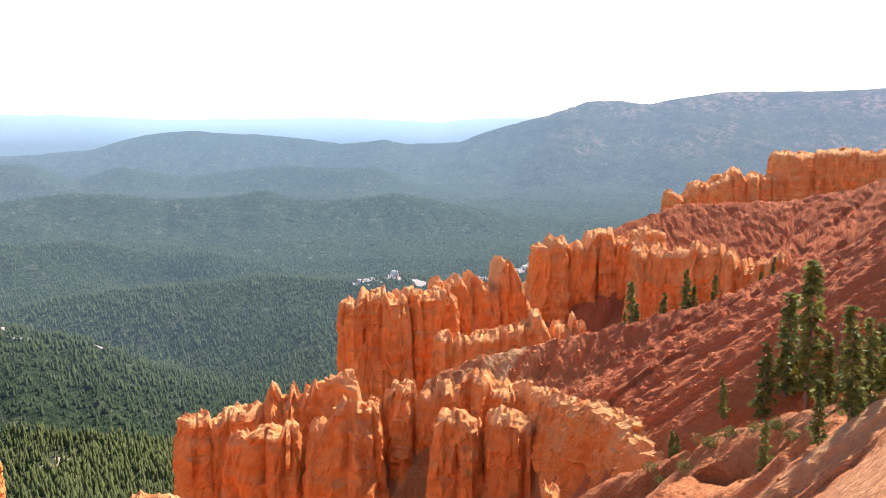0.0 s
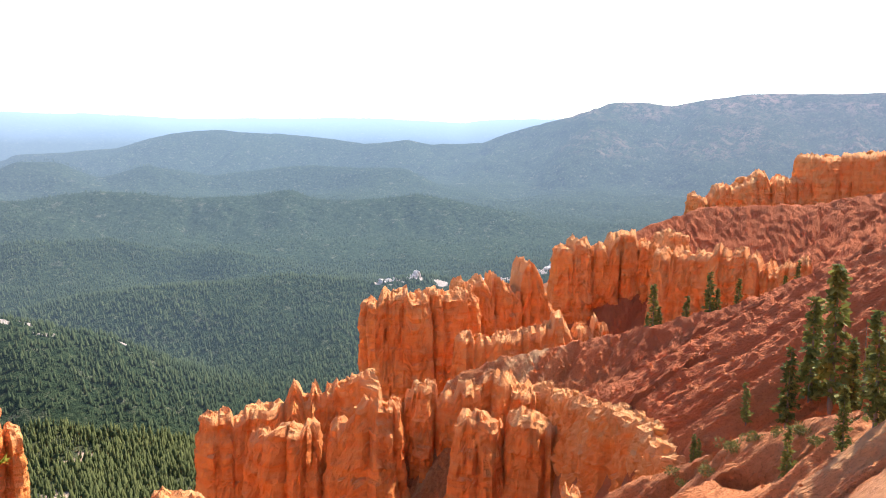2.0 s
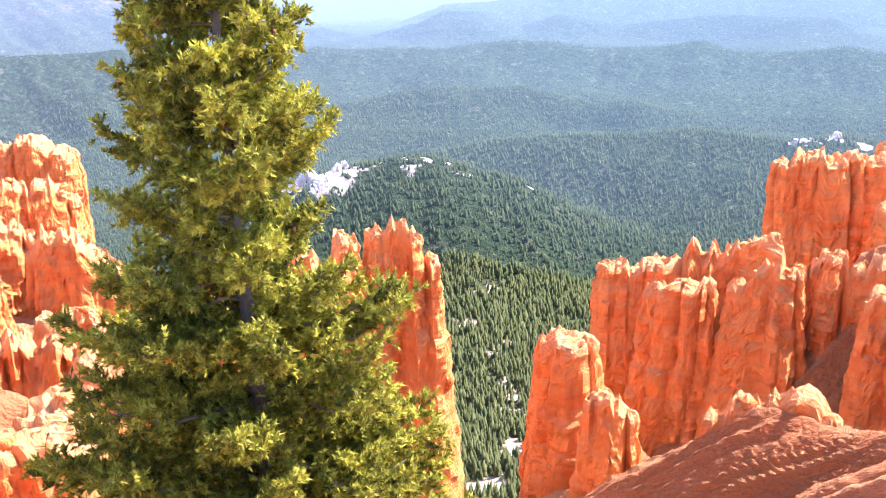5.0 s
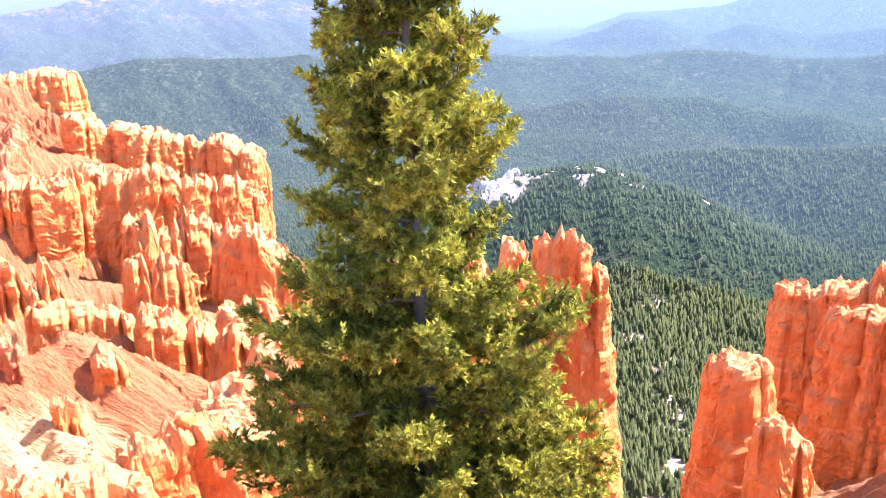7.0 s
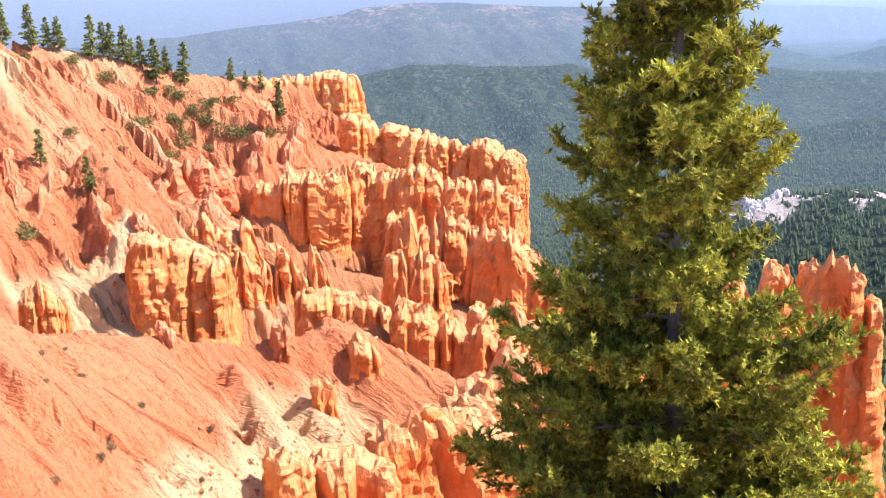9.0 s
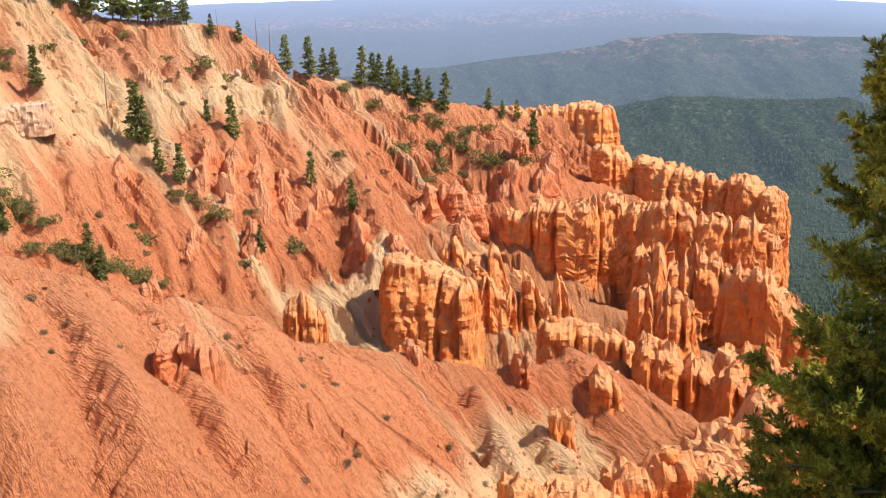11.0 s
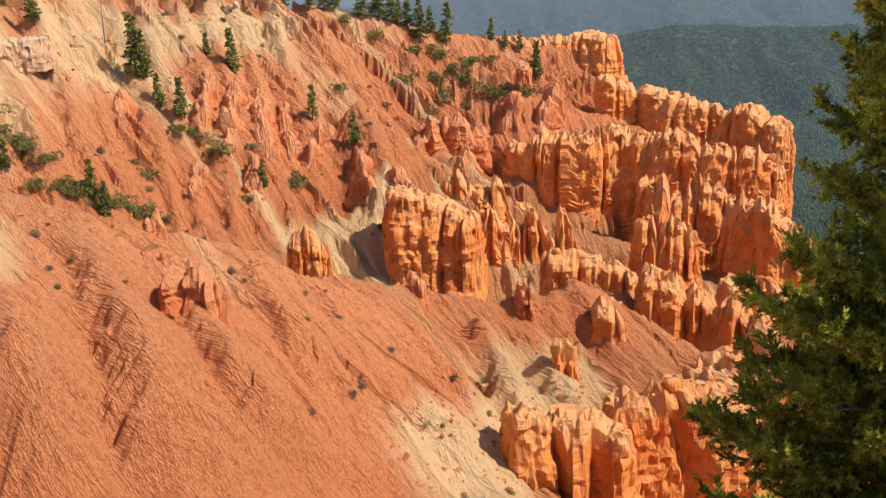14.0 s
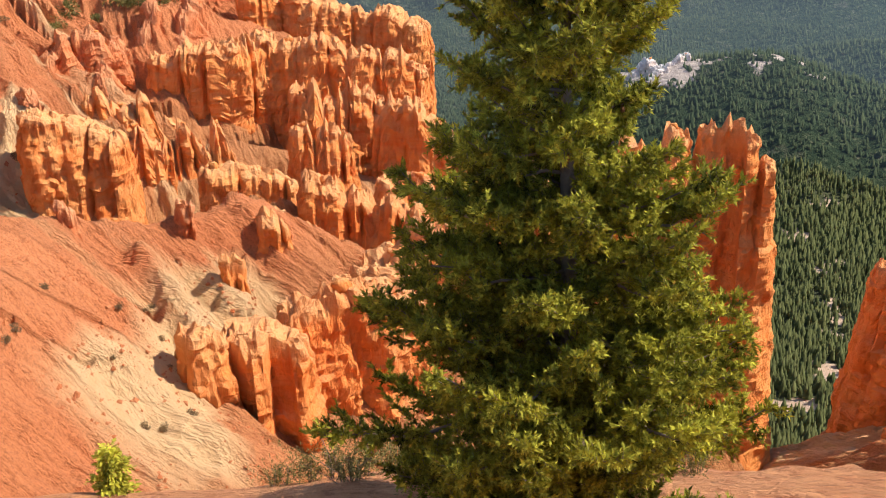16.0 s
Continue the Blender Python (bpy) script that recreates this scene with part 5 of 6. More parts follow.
def soup(name, verts, faces, mat, smooth=False):
    """A mesh from arrays: vertices (n, 3), triangles (m, 3)."""
    me = bpy.data.meshes.new(name)
    me.vertices.add(len(verts))
    me.vertices.foreach_set("co", np.asarray(verts, np.float32).ravel())
    f = np.asarray(faces, np.int32)
    me.loops.add(f.size)
    me.loops.foreach_set("vertex_index", f.ravel())
    me.polygons.add(len(f))
    me.polygons.foreach_set("loop_start", np.arange(0, f.size, 3, dtype=np.int32))
    if smooth:
        me.polygons.foreach_set("use_smooth", np.ones(len(f), dtype=bool))
    me.update(calc_edges=True)
    me.materials.append(mat)
    return me


def part(name, me, parent, label=""):
    ob = new(name, me)
    ob.parent = parent
    return tagged(ob, label)


def tube(points, radii, sides=7):
    """Vertices and triangles of a tapered stem along points."""
    pts, vs, fs = [Vector(p) for p in points], [], []
    for i, p in enumerate(pts):
        d = (pts[min(i + 1, len(pts) - 1)] - pts[max(i - 1, 0)]).normalized()
        a = d.orthogonal().normalized()
        b = d.cross(a)
        for k in range(sides):
            w = 2 * math.pi * k / sides
            vs.append(p + (a * math.cos(w) + b * math.sin(w)) * radii[i])
    for i in range(len(pts) - 1):
        for k in range(sides):
            a, b = i * sides + k, i * sides + (k + 1) % sides
            fs += [(a, b, b + sides), (a, b + sides, a + sides)]
    return [tuple(v) for v in vs], fs


def join(pieces):
    vs, fs, n = [], [], 0
    for v, f in pieces:
        vs.append(np.asarray(v, float).reshape(-1, 3))
        fs.append(np.asarray(f, int).reshape(-1, 3) + n)
        n += len(v)
    return np.concatenate(vs), np.concatenate(fs)


def far_woods(name, count, near, far, lo, hi, seed, tall, keep):
    """Conifers beyond counting: two ragged tiers each, thick on the floor and thin on the bare knolls."""
    rng = np.random.default_rng(seed)
    b = np.radians(rng.uniform(lo, hi, count))
    r = near * (far / near) ** (rng.uniform(0, 1, count) ** 0.72)
    x, y = -np.sin(b) * r, np.cos(b) * r
    z, cov = land(x, y)
    clear = fbm(x / 55, y / 55, 9.5, 3)
    ok = (cov > 0.6) & (clear > keep + 0.5 * rng.normal(0, 0.3, count)) & (pale_rock(x, y) < rng.uniform(0.05, 0.9, count))
    x, y, z = x[ok], y[ok], z[ok]
    n = len(x)
    h = tall * rng.uniform(0.35, 1.3, n) * (1 + 0.25 * vn(x / 80, y / 80, 4.4))
    h = h * np.where(np.degrees(np.arctan2(-x, y)) > 43, 0.8, 1.0)      # stunted on the dry knolls
    rad = h * rng.uniform(0.14, 0.26, n)
    sides = 4
    ang = np.arange(sides) * 2 * math.pi / sides
    vs, fs = [], []
    for tier, (z0, z1, w) in enumerate(((0.04, 0.80, 1.0), (0.40, 1.0, 0.72))):
        a = ang[None, :] + rng.uniform(0, 6, n)[:, None]
        rr = rad[:, None] * w * rng.uniform(0.7, 1.3, (n, sides))
        ring_v = np.stack([x[:, None] + np.cos(a) * rr, y[:, None] + np.sin(a) * rr, (z + h * z0)[:, None] + h[:, None] * rng.uniform(-0.06, 0.06, (n, sides))], -1)
        tip = np.stack([x + rng.normal(0, 0.15, n), y + rng.normal(0, 0.15, n), z + h * z1], -1)[:, None]
        vs.append(np.concatenate([ring_v, tip], 1))
    v = np.concatenate(vs, 1).reshape(-1, 3)
    base = np.arange(n)[:, None, None] * (2 * (sides + 1))
    loc = np.array([[t * (sides + 1) + k, t * (sides + 1) + (k + 1) % sides, t * (sides + 1) + sides] for t in (0, 1) for k in range(sides)])
    f = (base + loc[None]).reshape(-1, 3)
    return v, f


wv, wf = far_woods("pine_wood", 46000, 330, 720, -12, 52, 11, 7.6, -0.75)
tagged(new("pine_wood", soup("pine_wood", wv, wf, WOODS)), "dense dark green conifer forest on valley floor", "forest", kind="stuff")
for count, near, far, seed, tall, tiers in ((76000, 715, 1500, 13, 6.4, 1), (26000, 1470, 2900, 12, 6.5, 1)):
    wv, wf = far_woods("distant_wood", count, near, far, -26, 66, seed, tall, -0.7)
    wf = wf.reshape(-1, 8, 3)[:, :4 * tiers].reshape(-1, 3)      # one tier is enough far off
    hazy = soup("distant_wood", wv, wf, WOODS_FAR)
    hazy.attributes.new("haze_glow", "FLOAT_COLOR", "POINT").data.foreach_set("color", painted_haze(wv[:, 0], wv[:, 1]).astype(np.float32).ravel())
    tagged(new("distant_wood", hazy), "conifer forest on far hills with painted haze", "forest", kind="stuff")


def conifer(seed, height, slim, mat, bare=0.0, fine=1.0):
    """A conifer: tapered trunk, and a crown of drooping boughs made of small needle clumps with gaps between."""
    rng = np.random.default_rng(seed)
    top = new("conifer")
    lean = rng.normal(0, 0.012, 2)
    spine = [(lean[0] * h * h / height, lean[1] * h * h / height, h) for h in np.linspace(-0.5, height, 7)]
    v, f = tube(spine, [0.022 * height * (1 - 0.93 * i / 6) for i in range(7)], 6)
    part("trunk", soup("trunk", v, f, BARK, True), top)
    vs, n = [], 0
    h = height * (0.08 + bare)
    while h < height * 0.99:
        t = h / height
        reach = slim * height * (1 - t) ** 0.75 * rng.uniform(0.6, 1.15) + 0.12
        if t < 0.25:
            reach *= 0.6 + 1.6 * t
        for k in range(rng.integers(3, 6)):
            a = rng.uniform(0, 2 * math.pi)
            ln = reach * rng.uniform(0.55, 1.2)
            if rng.uniform() < 0.1:
                continue
            c, s = math.cos(a), math.sin(a)
            for j in range(max(5, int(ln * 11 / fine ** 2))):
                u = rng.uniform(0.1, 1.0)
                side = rng.normal(0, 0.22) * ln * (1.1 - u * 0.6)
                p = np.array([c * u * ln - s * side, s * u * ln + c * side, h - 0.28 * ln * u ** 1.4 + 0.18 * ln * u ** 3 + rng.normal(0, 0.04)])
                p[:2] += lean * h * h / height
                size = fine * (0.10 + 0.022 * height) * rng.uniform(0.6, 1.5)
                out = np.array([c, s, -0.25]) + rng.normal(0, 0.45, 3)
                out /= np.linalg.norm(out)
                wide = np.cross(out, rng.normal(0, 1, 3))
                wide /= np.linalg.norm(wide) + 1e-9
                tip = p + out * size * 1.3
                vs += [p - wide * size * 0.45, p + wide * size * 0.45, tip + wide * size * 0.12, tip - wide * size * 0.2]
        h += height * rng.uniform(0.018, 0.034)
    vs = np.array(vs)
    k = np.arange(len(vs) // 4)[:, None] * 4
    f = np.concatenate([k + np.array([[0, 1, 2]]), k + np.array([[0, 2, 3]])])
    part("crown", soup("crown", vs, f, mat), top)
    return top


def snag(seed, height):
    rng = np.random.default_rng(seed)
    top = new("dead_tree")
    v, f = tube([(0, 0, -0.4), (rng.normal(0, .05), 0, height * 0.5), (rng.normal(0, .1), rng.normal(0, .1), height)], [0.15, 0.1, 0.02], 6)
    part("trunk", soup("trunk", v, f, BARK, True), top)
    for h in np.arange(0.25, 0.95, 0.06):
        a, ln = rng.uniform(0, 6.28), rng.uniform(0.3, 1.0) * (1.1 - h)
        v, f = tube([(0, 0, h * height), (math.cos(a) * ln, math.sin(a) * ln, h * height + rng.uniform(-0.2, 0.1))], [0.03, 0.01], 4)
        part("bough", soup("bough", v, f, BARK, True), top)
    return top


def bush(seed, size, mat=None):
    rng = np.random.default_rng(seed)
    top = new("bush")
    vs = []
    stems = []
    for k in range(4):
        a, t = rng.uniform(0, 6.28), rng.uniform(0.2, 0.9)
        stems.append(tube([(0, 0, -0.15), (math.cos(a) * t * size * 0.4, math.sin(a) * t * size * 0.4, size * 0.45)], [0.03, 0.01], 4))
    for v, f in stems[:4]:
        part("stem", soup("stem", v, f, BARK, True), top)
    lobes = [(rng.normal(0, 0.42, 2) * size, rng.uniform(0.3, 0.6) * size) for _ in range(6)]
    for _ in range(620):
        (ox, oy), r = lobes[rng.integers(0, 6)]
        d = rng.normal(0, 1, 3)
        d /= np.linalg.norm(d)
        p = np.array([ox, oy, r * 0.5]) + d * r * rng.uniform(0.6, 1.05) * np.array([1, 1, 0.8])
        if p[2] < -0.1:
            continue
        w = rng.normal(0, 1, 3)
        w /= np.linalg.norm(w)
        e = (d + rng.normal(0, 0.5, 3)) * size * 0.15
        vs += [p - w * size * 0.07, p + w * size * 0.07, p + e]
    vs = np.array(vs)
    part("leaves", soup("leaves", vs, np.arange(len(vs)).reshape(-1, 3), mat or BRUSH), top)
    return top


# ---- trees and brush on the slopes: bearing, distance, height ----
def scatter(makers, places, label, category, group, seed, unit):
    """Build each maker's thing once, then set copies of them out over the ground."""
    rng = np.random.default_rng(seed)
    xy = np.array([spot(b, d, 0)[:2] for b, d, _ in places])
    zs = land(xy[:, 0], xy[:, 1])[0]
    made = [tagged(maker(), label, category, group) for maker in makers]
    poses = [pose(x, y, z, rng.uniform(-2, 2), rng.uniform(-2, 2), rng.uniform(0, 360)) @ Matrix.Scale(h / unit, 4) for (x, y), z, (_, _, h) in zip(xy, zs, places)]
    for i, m in enumerate(poses[len(made):]):
        copy_thing(made[i % len(made)], m)
    for ob, m in zip(made, poses):
        ob.matrix_basis = m


SPUR_TREES = [(-11.3, 148, 7.6), (-13.1, 147, 6.2), (-14.5, 144, 7.2), (-16.0, 142, 5.4), (-18.5, 138, 3.8), (-19.2, 137, 3.6), (-13.0, 145, 2.6), (-10.9, 149, 4.0), (-14.9, 144, 5.4), (-11.6, 148, 5.0),
              (-19.0, 92.6, 7.7), (-20.2, 95.5, 10.4), (-21.3, 93.9, 13.5), (-16.8, 94.8, 4.2), (-13.9, 93.5, 3.3), (-19.2, 66.5, 3.9), (-22.1, 59.1, 4.2), (-23.7, 58.9, 7.1), (-25.1, 93.8, 6.5),
              (-14.2, 93, 2.8), (-23.2, 66, 4.5), (-24.6, 62, 5.5), (-22.4, 94, 7.0), (-25.6, 62, 6.0)]
RIM_TREES = [(92.5, 195, 15), (91.4, 206, 13), (90.2, 208, 12), (89.3, 208.8, 13), (88.6, 209, 12), (87.2, 209.8, 9), (86.2, 210, 10), (85.7, 210, 12.0), (84.6, 210, 9.8), (84.2, 211, 8), (83.8, 210, 11.2), (82.9, 211, 8), (82.5, 210, 10.8),
             (81.8, 210, 9.8), (81.0, 210, 7.1), (80.7, 211, 6), (79.4, 210, 4.8), (77.9, 210, 5), (75.4, 210, 9.2), (74.0, 211, 9.2), (73.2, 213, 6.5), (72.6, 212.5, 7.2), (71.0, 214, 9.2), (70.4, 215, 7.5), (70.0, 215.8, 7.9), (69.3, 217, 8.4),
             (68.9, 218, 6), (68.4, 219, 7.2), (67.7, 218, 9.6), (67.1, 221.7, 6), (66.2, 222, 9.8), (63.6, 230, 6), (62.8, 232, 4.8), (61.9, 234, 5.2), (93.6, 204, 14), (94.6, 205, 11)]
FACE_TREES = [(88.9, 181.9, 7.4), (84.0, 175.8, 10.2), (83.6, 175, 8.6), (78.6, 182, 8), (80.0, 185, 4.4), (82.9, 170.7, 6), (81.8, 167.8, 7), (74.3, 174.6, 6), (71.9, 170, 6), (61.0, 227, 8.8), (87.2, 145.9, 5.2), (86.6, 143.8, 5.4),
              (91.5, 147.8, 4.6), (74.6, 110, 3.2), (77.5, 156.7, 5), (66.7, 203, 5.6), (73.6, 112, 2.4), (72.9, 112, 2.0), (86.9, 144, 3.5)]
BUSHES = [(66.7, 202, 4.2), (67.0, 200, 3.4), (67.6, 196, 2.6), (75.6, 161.5, 3.2), (83.9, 156.8, 2.8), (91.6, 157.5, 3.0), (78.5, 203, 3.4), (79.7, 199, 2.8), (80.8, 200, 2.2), (93.9, 154.6, 2.8), (94.5, 168.7, 1.8), (89.5, 149.9, 2.6), (79.9, 161.8, 2.8),
          (80.4, 163, 2.6), (78.0, 164, 1.8), (64.0, 207, 4.3), (63.4, 206, 3.2), (61.4, 205, 3.4), (72.5, 187, 2.0), (84.7, 160, 1.6), (78.6, 155, 1.6), (91.3, 191, 2.6), (90.6, 189, 2.4), (90.2, 191, 2.2), (92.6, 153.9, 3.2), (92.0, 152, 2.6), (95.0, 151, 3.4),
          (85.0, 147.5, 3.0), (84.2, 147.8, 2.4), (82.0, 165.6, 2.4), (80.7, 164.9, 2.4), (81.3, 166, 2.2), (95.8, 154, 2.4), (96.3, 149.5, 2.6), (93.2, 152, 2.6), (94.4, 150, 2.8), (86.2, 146, 2.8), (85.6, 147, 2.4), (87.8, 147, 2.2), (88.6, 148, 2.0),
          (70.2, 212, 3.2), (68.2, 214, 3.2), (66.8, 216, 3.0), (64.8, 220, 3.0), (63.6, 224, 2.6), (72, 209, 2.6), (74.6, 206, 2.4), (77, 206, 2.2), (82, 204, 2.2), (84.2, 204, 2.4), (86.4, 203, 2.2), (88, 198, 2.2), (65.4, 206, 2.4), (62.4, 204, 2.4),
          (-14.8, 74, 1.2), (-16.2, 74, 1.3), (-17.4, 73, 1.1), (-18.6, 71, 1.0), (-20, 69, 1.1), (-21, 67, 1.2), (-22, 66, 1.0), (-23, 65, 1.2), (-24.2, 64, 1.2), (-19.6, 66, 1.0), (-20.4, 65, 0.9), (-13.6, 77, 1.0), (-12.8, 79, 1.1), (-15.2, 52, 1.4), (-17.0, 50, 1.6), (-25, 62, 1.1)]
# brush in bands below the ledges
BUSHES += [(96.0, 154.7, 2.3), (92.7, 153.4, 1.8), (93.4, 155.6, 2.2), (95.9, 153.3, 1.9), (93.8, 153.3, 2.2), (90.1, 153.0, 2.1), (91.9, 152.2, 1.2), (90.0, 152.4, 1.6), (90.6, 153.0, 1.9), (91.4, 155.3, 2.2), (94.1, 155.8, 2.1), (90.3, 153.9, 2.1), (94.7, 151.5, 2.2), (95.3, 150.3, 2.1), (92.1, 148.8, 1.8), (91.6, 148.5, 1.3), (90.9, 154.3, 1.9), (95.7, 151.1, 1.6), (90.7, 155.1, 2.0), (94.0, 153.1, 1.5), (95.5, 150.6, 2.3), (92.9, 150.6, 1.5), (90.9, 155.8, 2.6), (92.5, 150.6, 2.6), (91.4, 149.0, 1.3), (94.1, 155.8, 1.5), (95.3, 150.1, 1.4), (94.7, 153.6, 2.4), (90.1, 150.7, 1.5), (93.1, 151.7, 1.3), (92.1, 151.5, 2.0), (92.2, 149.6, 1.9), (92.9, 153.6, 1.9), (95.8, 152.7, 2.0), (85.3, 147.7, 1.2), (87.3, 146.2, 2.1), (88.4, 146.1, 2.3), (88.4, 146.2, 1.6), (87.7, 146.3, 1.9), (84.1, 148.9, 2.1), (83.9, 148.7, 2.1), (85.0, 147.2, 1.5), (87.7, 145.9, 1.5), (86.9, 145.9, 1.9), (86.8, 146.5, 1.7), (88.4, 145.5, 1.3), (90.2, 147.0, 1.7), (86.2, 145.9, 1.4), (84.0, 149.4, 1.4), (89.3, 146.5, 1.5), (87.3, 145.1, 1.4), (88.2, 145.5, 2.3), (83.4, 149.7, 1.8), (84.4, 149.5, 1.9), (90.2, 146.7, 2.3), (87.2, 146.7, 1.3), (88.2, 145.1, 1.5), (86.2, 145.8, 1.5), (85.9, 146.1, 1.6), (85.4, 147.3, 2.1), (66.7, 216.4, 2.0), (65.1, 212.4, 2.8), (69.2, 203.8, 2.5), (66.0, 213.9, 2.3), (65.1, 211.2, 2.2), (66.5, 208.8, 1.9), (66.0, 213.2, 2.5), (66.9, 217.1, 2.2), (65.1, 211.9, 2.3), (67.3, 210.8, 2.4), (68.8, 199.0, 2.6), (64.7, 215.8, 1.6), (65.0, 213.7, 1.8), (67.4, 206.0, 1.6), (66.9, 206.9, 2.4), (69.1, 199.8, 2.0), (67.1, 207.6, 1.8), (65.0, 215.5, 2.2), (68.4, 202.7, 2.7), (65.0, 216.5, 2.3)]
TUFTS = []
tuft_rng = np.random.default_rng(77)
for _ in range(70):
    TUFTS.append((tuft_rng.uniform(62, 97), tuft_rng.uniform(62, 105), tuft_rng.uniform(0.35, 0.8)))
for _ in range(40):
    TUFTS.append((tuft_rng.uniform(68, 96), tuft_rng.uniform(135, 205), tuft_rng.uniform(0.7, 1.5)))
scatter([lambda s=s: conifer(s, 8.0, w, NEEDLES) for s, w in ((21, 0.15), (22, 0.125), (23, 0.17), (24, 0.14))], SPUR_TREES, "dark green conifer standing on red slope", "tree", "conifers on the right spur", 5, 8.0)
scatter([lambda s=s: conifer(s, 8.0, w, NEEDLES, u) for s, w, u in ((31, 0.22, 0.08), (32, 0.27, 0.0), (33, 0.19, 0.12), (34, 0.25, 0.05))], RIM_TREES, "tall dark green conifer on canyon rim", "tree", "conifers on the rim", 6, 8.0)
scatter([lambda s=s: conifer(s, 5.0, w, NEEDLES) for s, w in ((41, 0.22), (42, 0.26), (43, 0.2))], FACE_TREES, "small green conifer rooted in eroded slope", "tree", "conifers on the slope", 7, 5.0)
scatter([lambda s=s: snag(s, 8.0) for s in (51, 52)], [(85.4, 183, 8.0), (76.2, 210, 7), (82.7, 210, 12), (82.2, 210, 11), (83.3, 210, 13), (81.5, 210, 12), (76.9, 210, 6.5), (-23.0, 94.4, 8.2), (79.0, 210, 6)], "grey leafless dead conifer on the slope", "dead tree", "dead trees", 8, 8.0)
scatter([lambda s=s: bush(s, 1.0) for s in (61, 62, 63)], BUSHES, "low grey-green bush on bare red soil", "bush", "bushes on the slopes", 9, 1.4)
scatter([lambda s=s: bush(s, 0.5, DRY) for s in (65, 66)], TUFTS, "small dry brush tuft on red slope", "bush", "brush tufts", 10, 0.7)


# ---- the conifer below the overlook ----
def near_conifer(b, d, height, seed):
    rng = np.random.default_rng(seed)
    top = new("conifer")
    x, y, _ = spot(b, d, 0)
    top.location = (x, y, ground_z(x, y) - 0.05)
    # reach of the boughs by height, on the shaded and on the sunny side
    prof_h = np.array([0.0, 0.35, 0.8, 1.35, 1.72, 2.0, 2.2, 2.55, 2.88, 3.2, 3.5, 3.77, 4.05, 4.4, 4.74, 5.3, 6.5]) / 6.5 * height
    prof_shade = np.array([1.0, 1.2, 1.5, 1.82, 1.66, 1.4, 1.3, 1.36, 1.32, 1.16, 1.0, 0.82, 0.76, 0.64, 0.56, 0.45, 0.08])
    prof_sun = np.array([0.85, 1.1, 1.38, 1.56, 1.54, 1.2, 0.86, 1.0, 1.08, 0.82, 0.52, 0.60, 0.76, 0.70, 0.60, 0.45, 0.08])
    sunny = (math.cos(radians(b)), math.sin(radians(b)))

    def reach(h, c, s):
        w = 0.5 + 0.5 * (c * sunny[0] + s * sunny[1])
        return float(np.interp(h, prof_h, prof_shade) * (1 - w) + np.interp(h, prof_h, prof_sun) * w)

    bend = lambda h: np.array([0.05 * math.sin(h * 1.1), 0.04 * math.sin(h * 0.8 + 1), h])
    hs = np.linspace(-0.3, height, 22)
    v, f = tube([tuple(bend(h)) for h in hs], [0.085 * (1 - 0.9 * max(h, 0) / height) for h in hs], 10)
    part("trunk", soup("trunk", v, f, BARK, True), top, "slim grey-brown trunk")
    twigs, hung = [], []
    h, turn = 0.18, 0.0
    while h < height - 0.05:
        for k in range(rng.integers(3, 5) + (1 if h < 2.0 else 0)):
            turn += 2.4 + rng.normal(0, 0.3)
            rise = -0.10 + 0.8 * (h / height) + rng.normal(0, 0.16)
            c, s = math.cos(turn), math.sin(turn)
            ln = reach(h + (rise + 0.16) * reach(h, c, s), c, s) * rng.uniform(0.86, 1.12) * (0.94 + 0.22 * float(vn(1.5 * c + 3.3, 1.5 * s, 1.25 * h)))
            p0 = bend(h + rng.normal(0, 0.05))
            us = np.linspace(0, 1, 7)
            path = np.stack([p0[0] + c * us * ln, p0[1] + s * us * ln, p0[2] + ln * (rise * us + 0.28 * us ** 3 - 0.12 * us)], -1)
            path[1:-1] += rng.normal(0, 0.02, (5, 3))
            r0 = 0.006 + 0.011 * ln
            v, f = tube([tuple(p) for p in path], [r0 * (1 - 0.8 * u) for u in us], 5)
            part("limb", soup("limb", v, f, BARK, True), top)
            at = lambda u: np.array([np.interp(u, us, path[:, q]) for q in range(3)])
            fwd = np.array([c, s, 0.25])
            side = np.array([-s, c, 0])
            n = int(7 + ln * 20)
            for j in range(n):
                u = 0.09 + 0.91 * (j + rng.uniform(0, 1)) / n
                sg = 1 if j % 2 else -1
                tl = (0.09 + 0.24 * ln * (1.2 - u)) * rng.uniform(0.6, 1.25)
                spin = rng.uniform(-0.9, 1.1) + (0 if sg > 0 else math.pi * 0.95)
                dr = fwd * rng.uniform(0.35, 1.0) + (side * math.cos(spin) + np.array([0, 0, 1]) * (math.sin(spin) * sg)) * rng.uniform(0.5, 1.0) + np.array([0, 0, 0.1])
                dr /= np.linalg.norm(dr)
                a = at(u)
                e = a + dr * tl + np.array([0, 0, 0.05 * tl])
                twigs.append((a, e))
                for q in range(int(3 + tl * 26)):
                    w = rng.uniform(0.2, 0.95)
                    d2 = dr * 0.7 + np.cross(dr, rng.normal(0, 1, 3)) * 0.7 + np.array([0, 0, 0.18])
                    d2 /= np.linalg.norm(d2)
                    m = a + (e - a) * w
                    twigs.append((m, m + d2 * rng.uniform(0.04, 0.10)))
            twigs.append((at(0.8), at(1.0) + fwd * 0.08))
            if h > height * 0.45 and rng.uniform() < 0.45:
                hung.append(at(rng.uniform(0.6, 1.0)))
        h += rng.uniform(0.095, 0.16) if h < 3.6 else rng.uniform(0.09, 0.145)
    for q in range(6):
        twigs.append((bend(height - 0.4 + 0.06 * q), bend(height - 0.4 + 0.06 * q) + rng.normal(0, 0.06, 3) + np.array([0, 0, 0.12])))
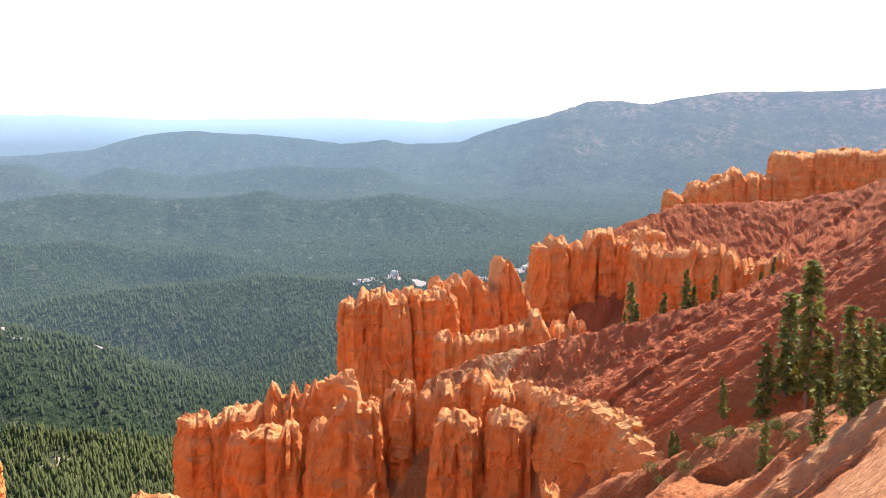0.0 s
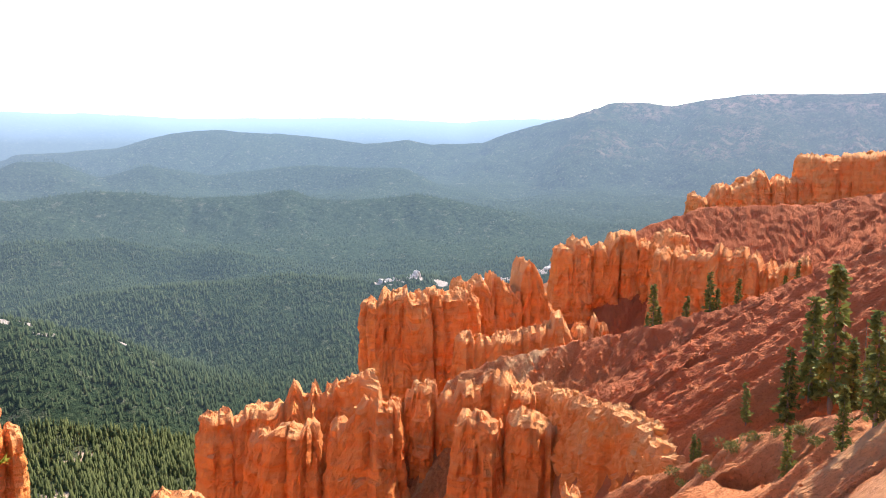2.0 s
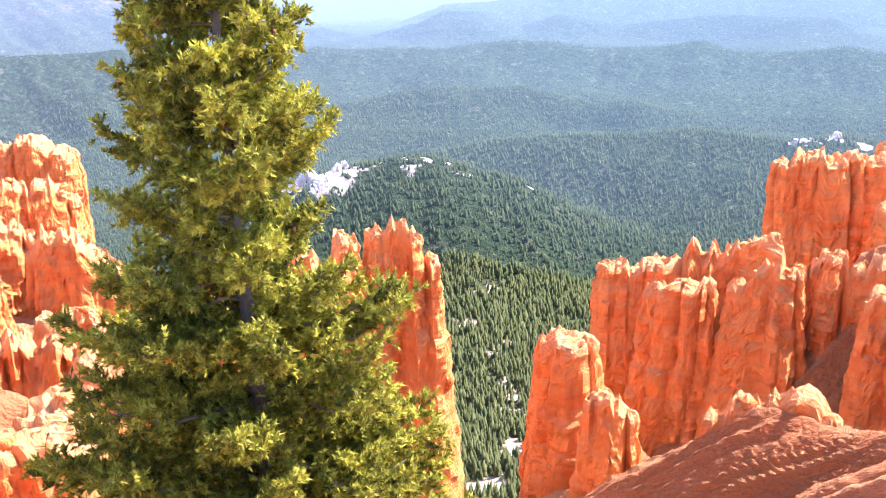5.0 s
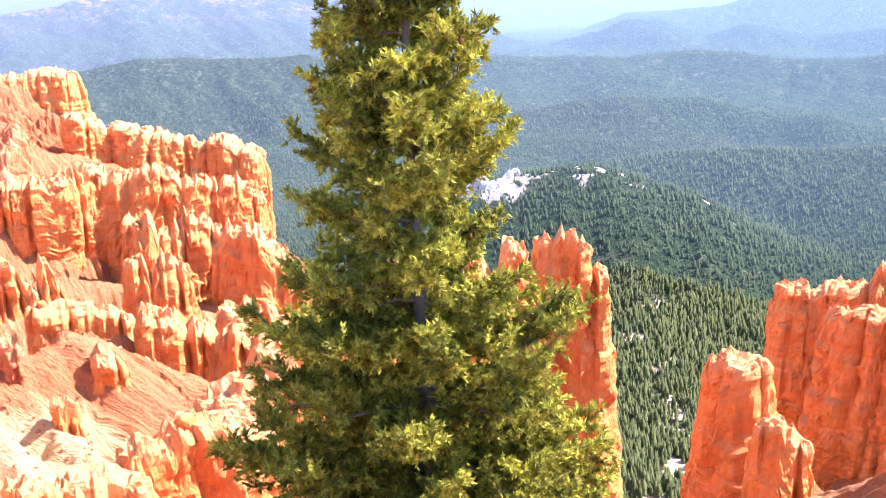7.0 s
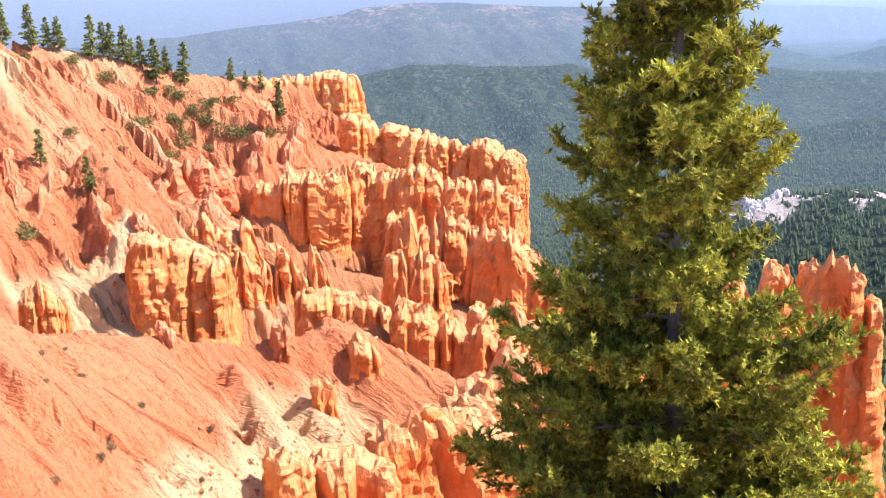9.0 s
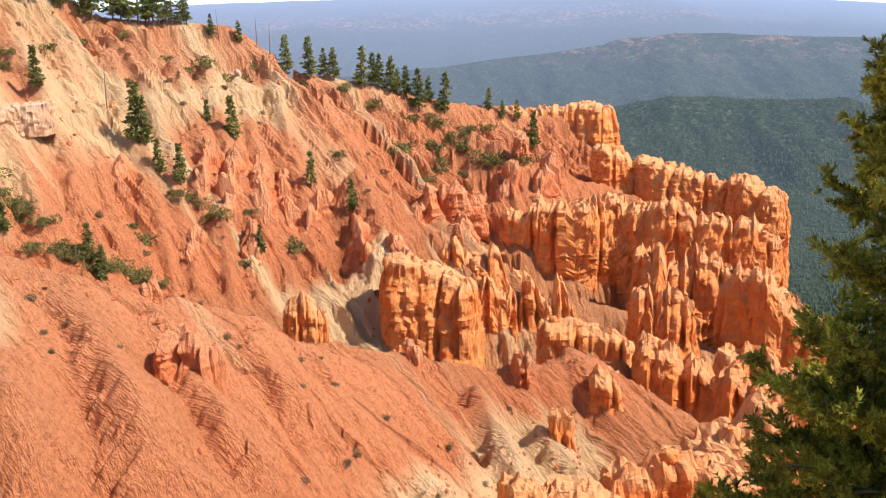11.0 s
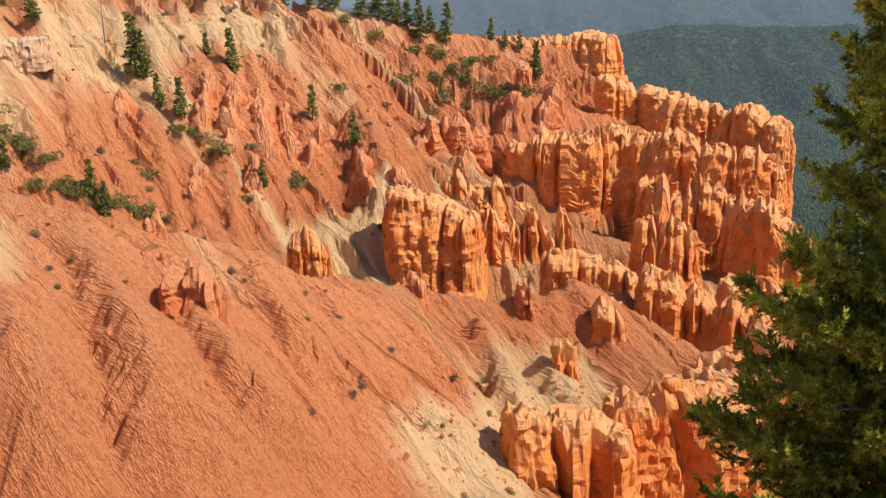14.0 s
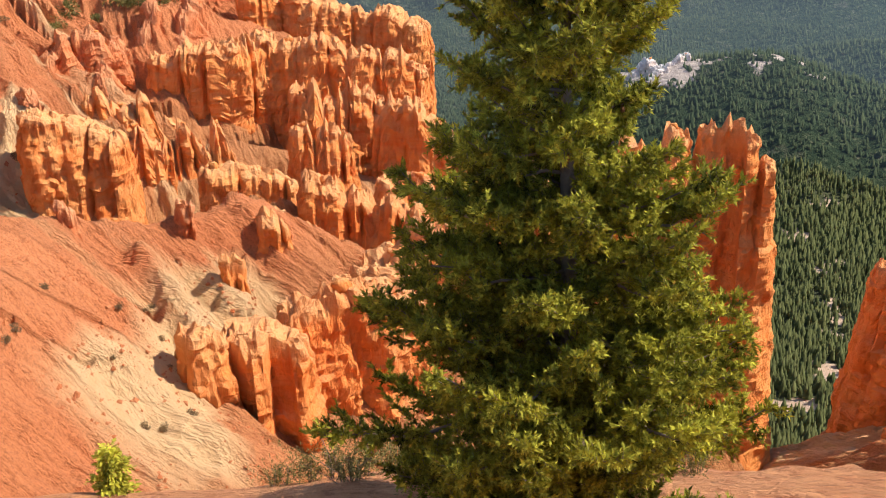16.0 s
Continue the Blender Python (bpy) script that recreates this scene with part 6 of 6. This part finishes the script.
    tw = np.array(twigs)
    # twig stems as slender three-sided spikes
    a, e = tw[:, 0], tw[:, 1]
    dr = e - a
    ln = np.linalg.norm(dr, axis=1, keepdims=True)
    dr = dr / ln
    s1 = np.cross(dr, np.array([0.3, 0.2, 0.93]))
    s1 /= np.linalg.norm(s1, axis=1, keepdims=True) + 1e-9
    s2 = np.cross(dr, s1)
    w = 0.0035
    vs = np.stack([a + s1 * w, a - 0.5 * s1 * w + s2 * w, a - 0.5 * s1 * w - s2 * w, e], 1).reshape(-1, 3)
    k = np.arange(len(a))[:, None] * 4
    fs = np.concatenate([k + np.array([[0, 1, 3]]), k + np.array([[1, 2, 3]]), k + np.array([[2, 0, 3]])])
    tagged(part("twig_mass", soup("twig_mass", vs, fs, BARK), top), kind="stuff")
    # needles all round each twig
    per = np.maximum(6, (ln[:, 0] * 175)).astype(int)
    idx = np.repeat(np.arange(len(a)), per)
    n = len(idx)
    u = rng.uniform(0.05, 1.0, n)[:, None]
    ang = rng.uniform(0, 2 * math.pi, n)[:, None]
    out = s1[idx] * np.cos(ang) + s2[idx] * np.sin(ang)
    nd = out * rng.uniform(0.6, 1.0, (n, 1)) + dr[idx] * 0.7 + np.array([0, 0, 0.15])
    nd /= np.linalg.norm(nd, axis=1, keepdims=True)
    p = a[idx] + dr[idx] * ln[idx] * u
    nl = rng.uniform(0.034, 0.056, (n, 1))
    wd = np.cross(nd, dr[idx])
    wd /= np.linalg.norm(wd, axis=1, keepdims=True) + 1e-9
    vs = np.stack([p - wd * 0.0090, p + wd * 0.0090, p + nd * nl], 1).reshape(-1, 3)
    tagged(part("foliage", soup("foliage", vs, np.arange(3 * n).reshape(-1, 3), SPRAY), top, "yellow-green needle sprays"), kind="stuff")
    # hanging cones
    rings = [(0.0, 0.004), (-0.012, 0.011), (-0.03, 0.015), (-0.05, 0.013), (-0.068, 0.004)]
    v, f = tube([(0, 0, z) for z, _ in rings], [r for _, r in rings], 8)
    cone_me = soup("cone", v, f, CONE, True)
    for p in hung:
        ob = part("cone", cone_me, top)
        ob.location = tuple(p + np.array([0, 0, -0.01]))
        ob.rotation_euler = (rng.normal(0, 0.2), rng.normal(0, 0.2), rng.uniform(0, 6))
    return tagged(top, "tall yellow-green conifer with hanging brown cones", "tree")


near_conifer(37.6, 6.5, 6.5, 4)


# ---- brush on the shelf below the overlook ----
def near_bush(seed, size, mat, tall):
    """A low shrub: thin wands with narrow leaves."""
    rng = np.random.default_rng(seed)
    top = new("bush")
    vs = []
    for k in range(46):
        a, t = rng.uniform(0, 6.28), abs(rng.normal(0, 0.5))
        base = np.array([math.cos(a), math.sin(a), 0]) * size * 0.25 * rng.uniform(0, 1)
        tip = np.array([math.cos(a) * t * size, math.sin(a) * t * size, size * tall * rng.uniform(0.5, 1.1)])
        if k < 8:
            v, f = tube([tuple(base - np.array([0, 0, 0.1])), tuple((base + tip) / 2 + rng.normal(0, 0.02, 3)), tuple(tip)], [0.006, 0.004, 0.002], 4)
            part("stem", soup("stem", v, f, BARK, True), top)
        for j in range(26):
            u = rng.uniform(0.25, 1.0)
            p = base + (tip - base) * u + rng.normal(0, 0.012, 3)
            d = rng.normal(0, 1, 3) + np.array([0, 0, 0.6])
            d /= np.linalg.norm(d)
            w = np.cross(d, rng.normal(0, 1, 3))
            w /= np.linalg.norm(w)
            ln = rng.uniform(0.025, 0.05)
            vs += [p - w * 0.005, p + w * 0.005, p + d * ln]
    vs = np.array(vs)
    part("leaves", soup("leaves", vs, np.arange(len(vs)).reshape(-1, 3), mat), top)
    return top


SHELF = [(55.5, 8.6, 0.5), (53.5, 8.5, 0.6), (51.5, 8.3, 0.55), (49.5, 8.4, 0.6), (47.5, 8.0, 0.5), (45.5, 8.2, 0.6), (43, 7.4, 0.55), (40.5, 7.2, 0.5), (35, 7.2, 0.5), (32, 7.6, 0.5), (30, 8.2, 0.5), (28, 8.4, 0.45), (57.5, 8.6, 0.4), (52.5, 7.6, 0.4), (46.5, 7.2, 0.4)]
scatter([lambda s=s: near_bush(s, 0.5, BRUSH, 0.75) for s in (71, 72, 73)], SHELF, "dry grey-green shrub on the shelf below overlook", "bush", "shrubs on the shelf", 14, 0.5)
sapling = tagged(conifer(81, 1.0, 0.36, SPRAY, 0.0, 0.36), "small yellow-green conifer sapling on bare shelf", "tree")
sx, sy, _ = spot(68.6, 9.0, 0)
sapling.matrix_basis = pose(sx, sy, ground_z(sx, sy) - 0.05, 0, 0, 40) @ Matrix.Scale(0.62, 4)
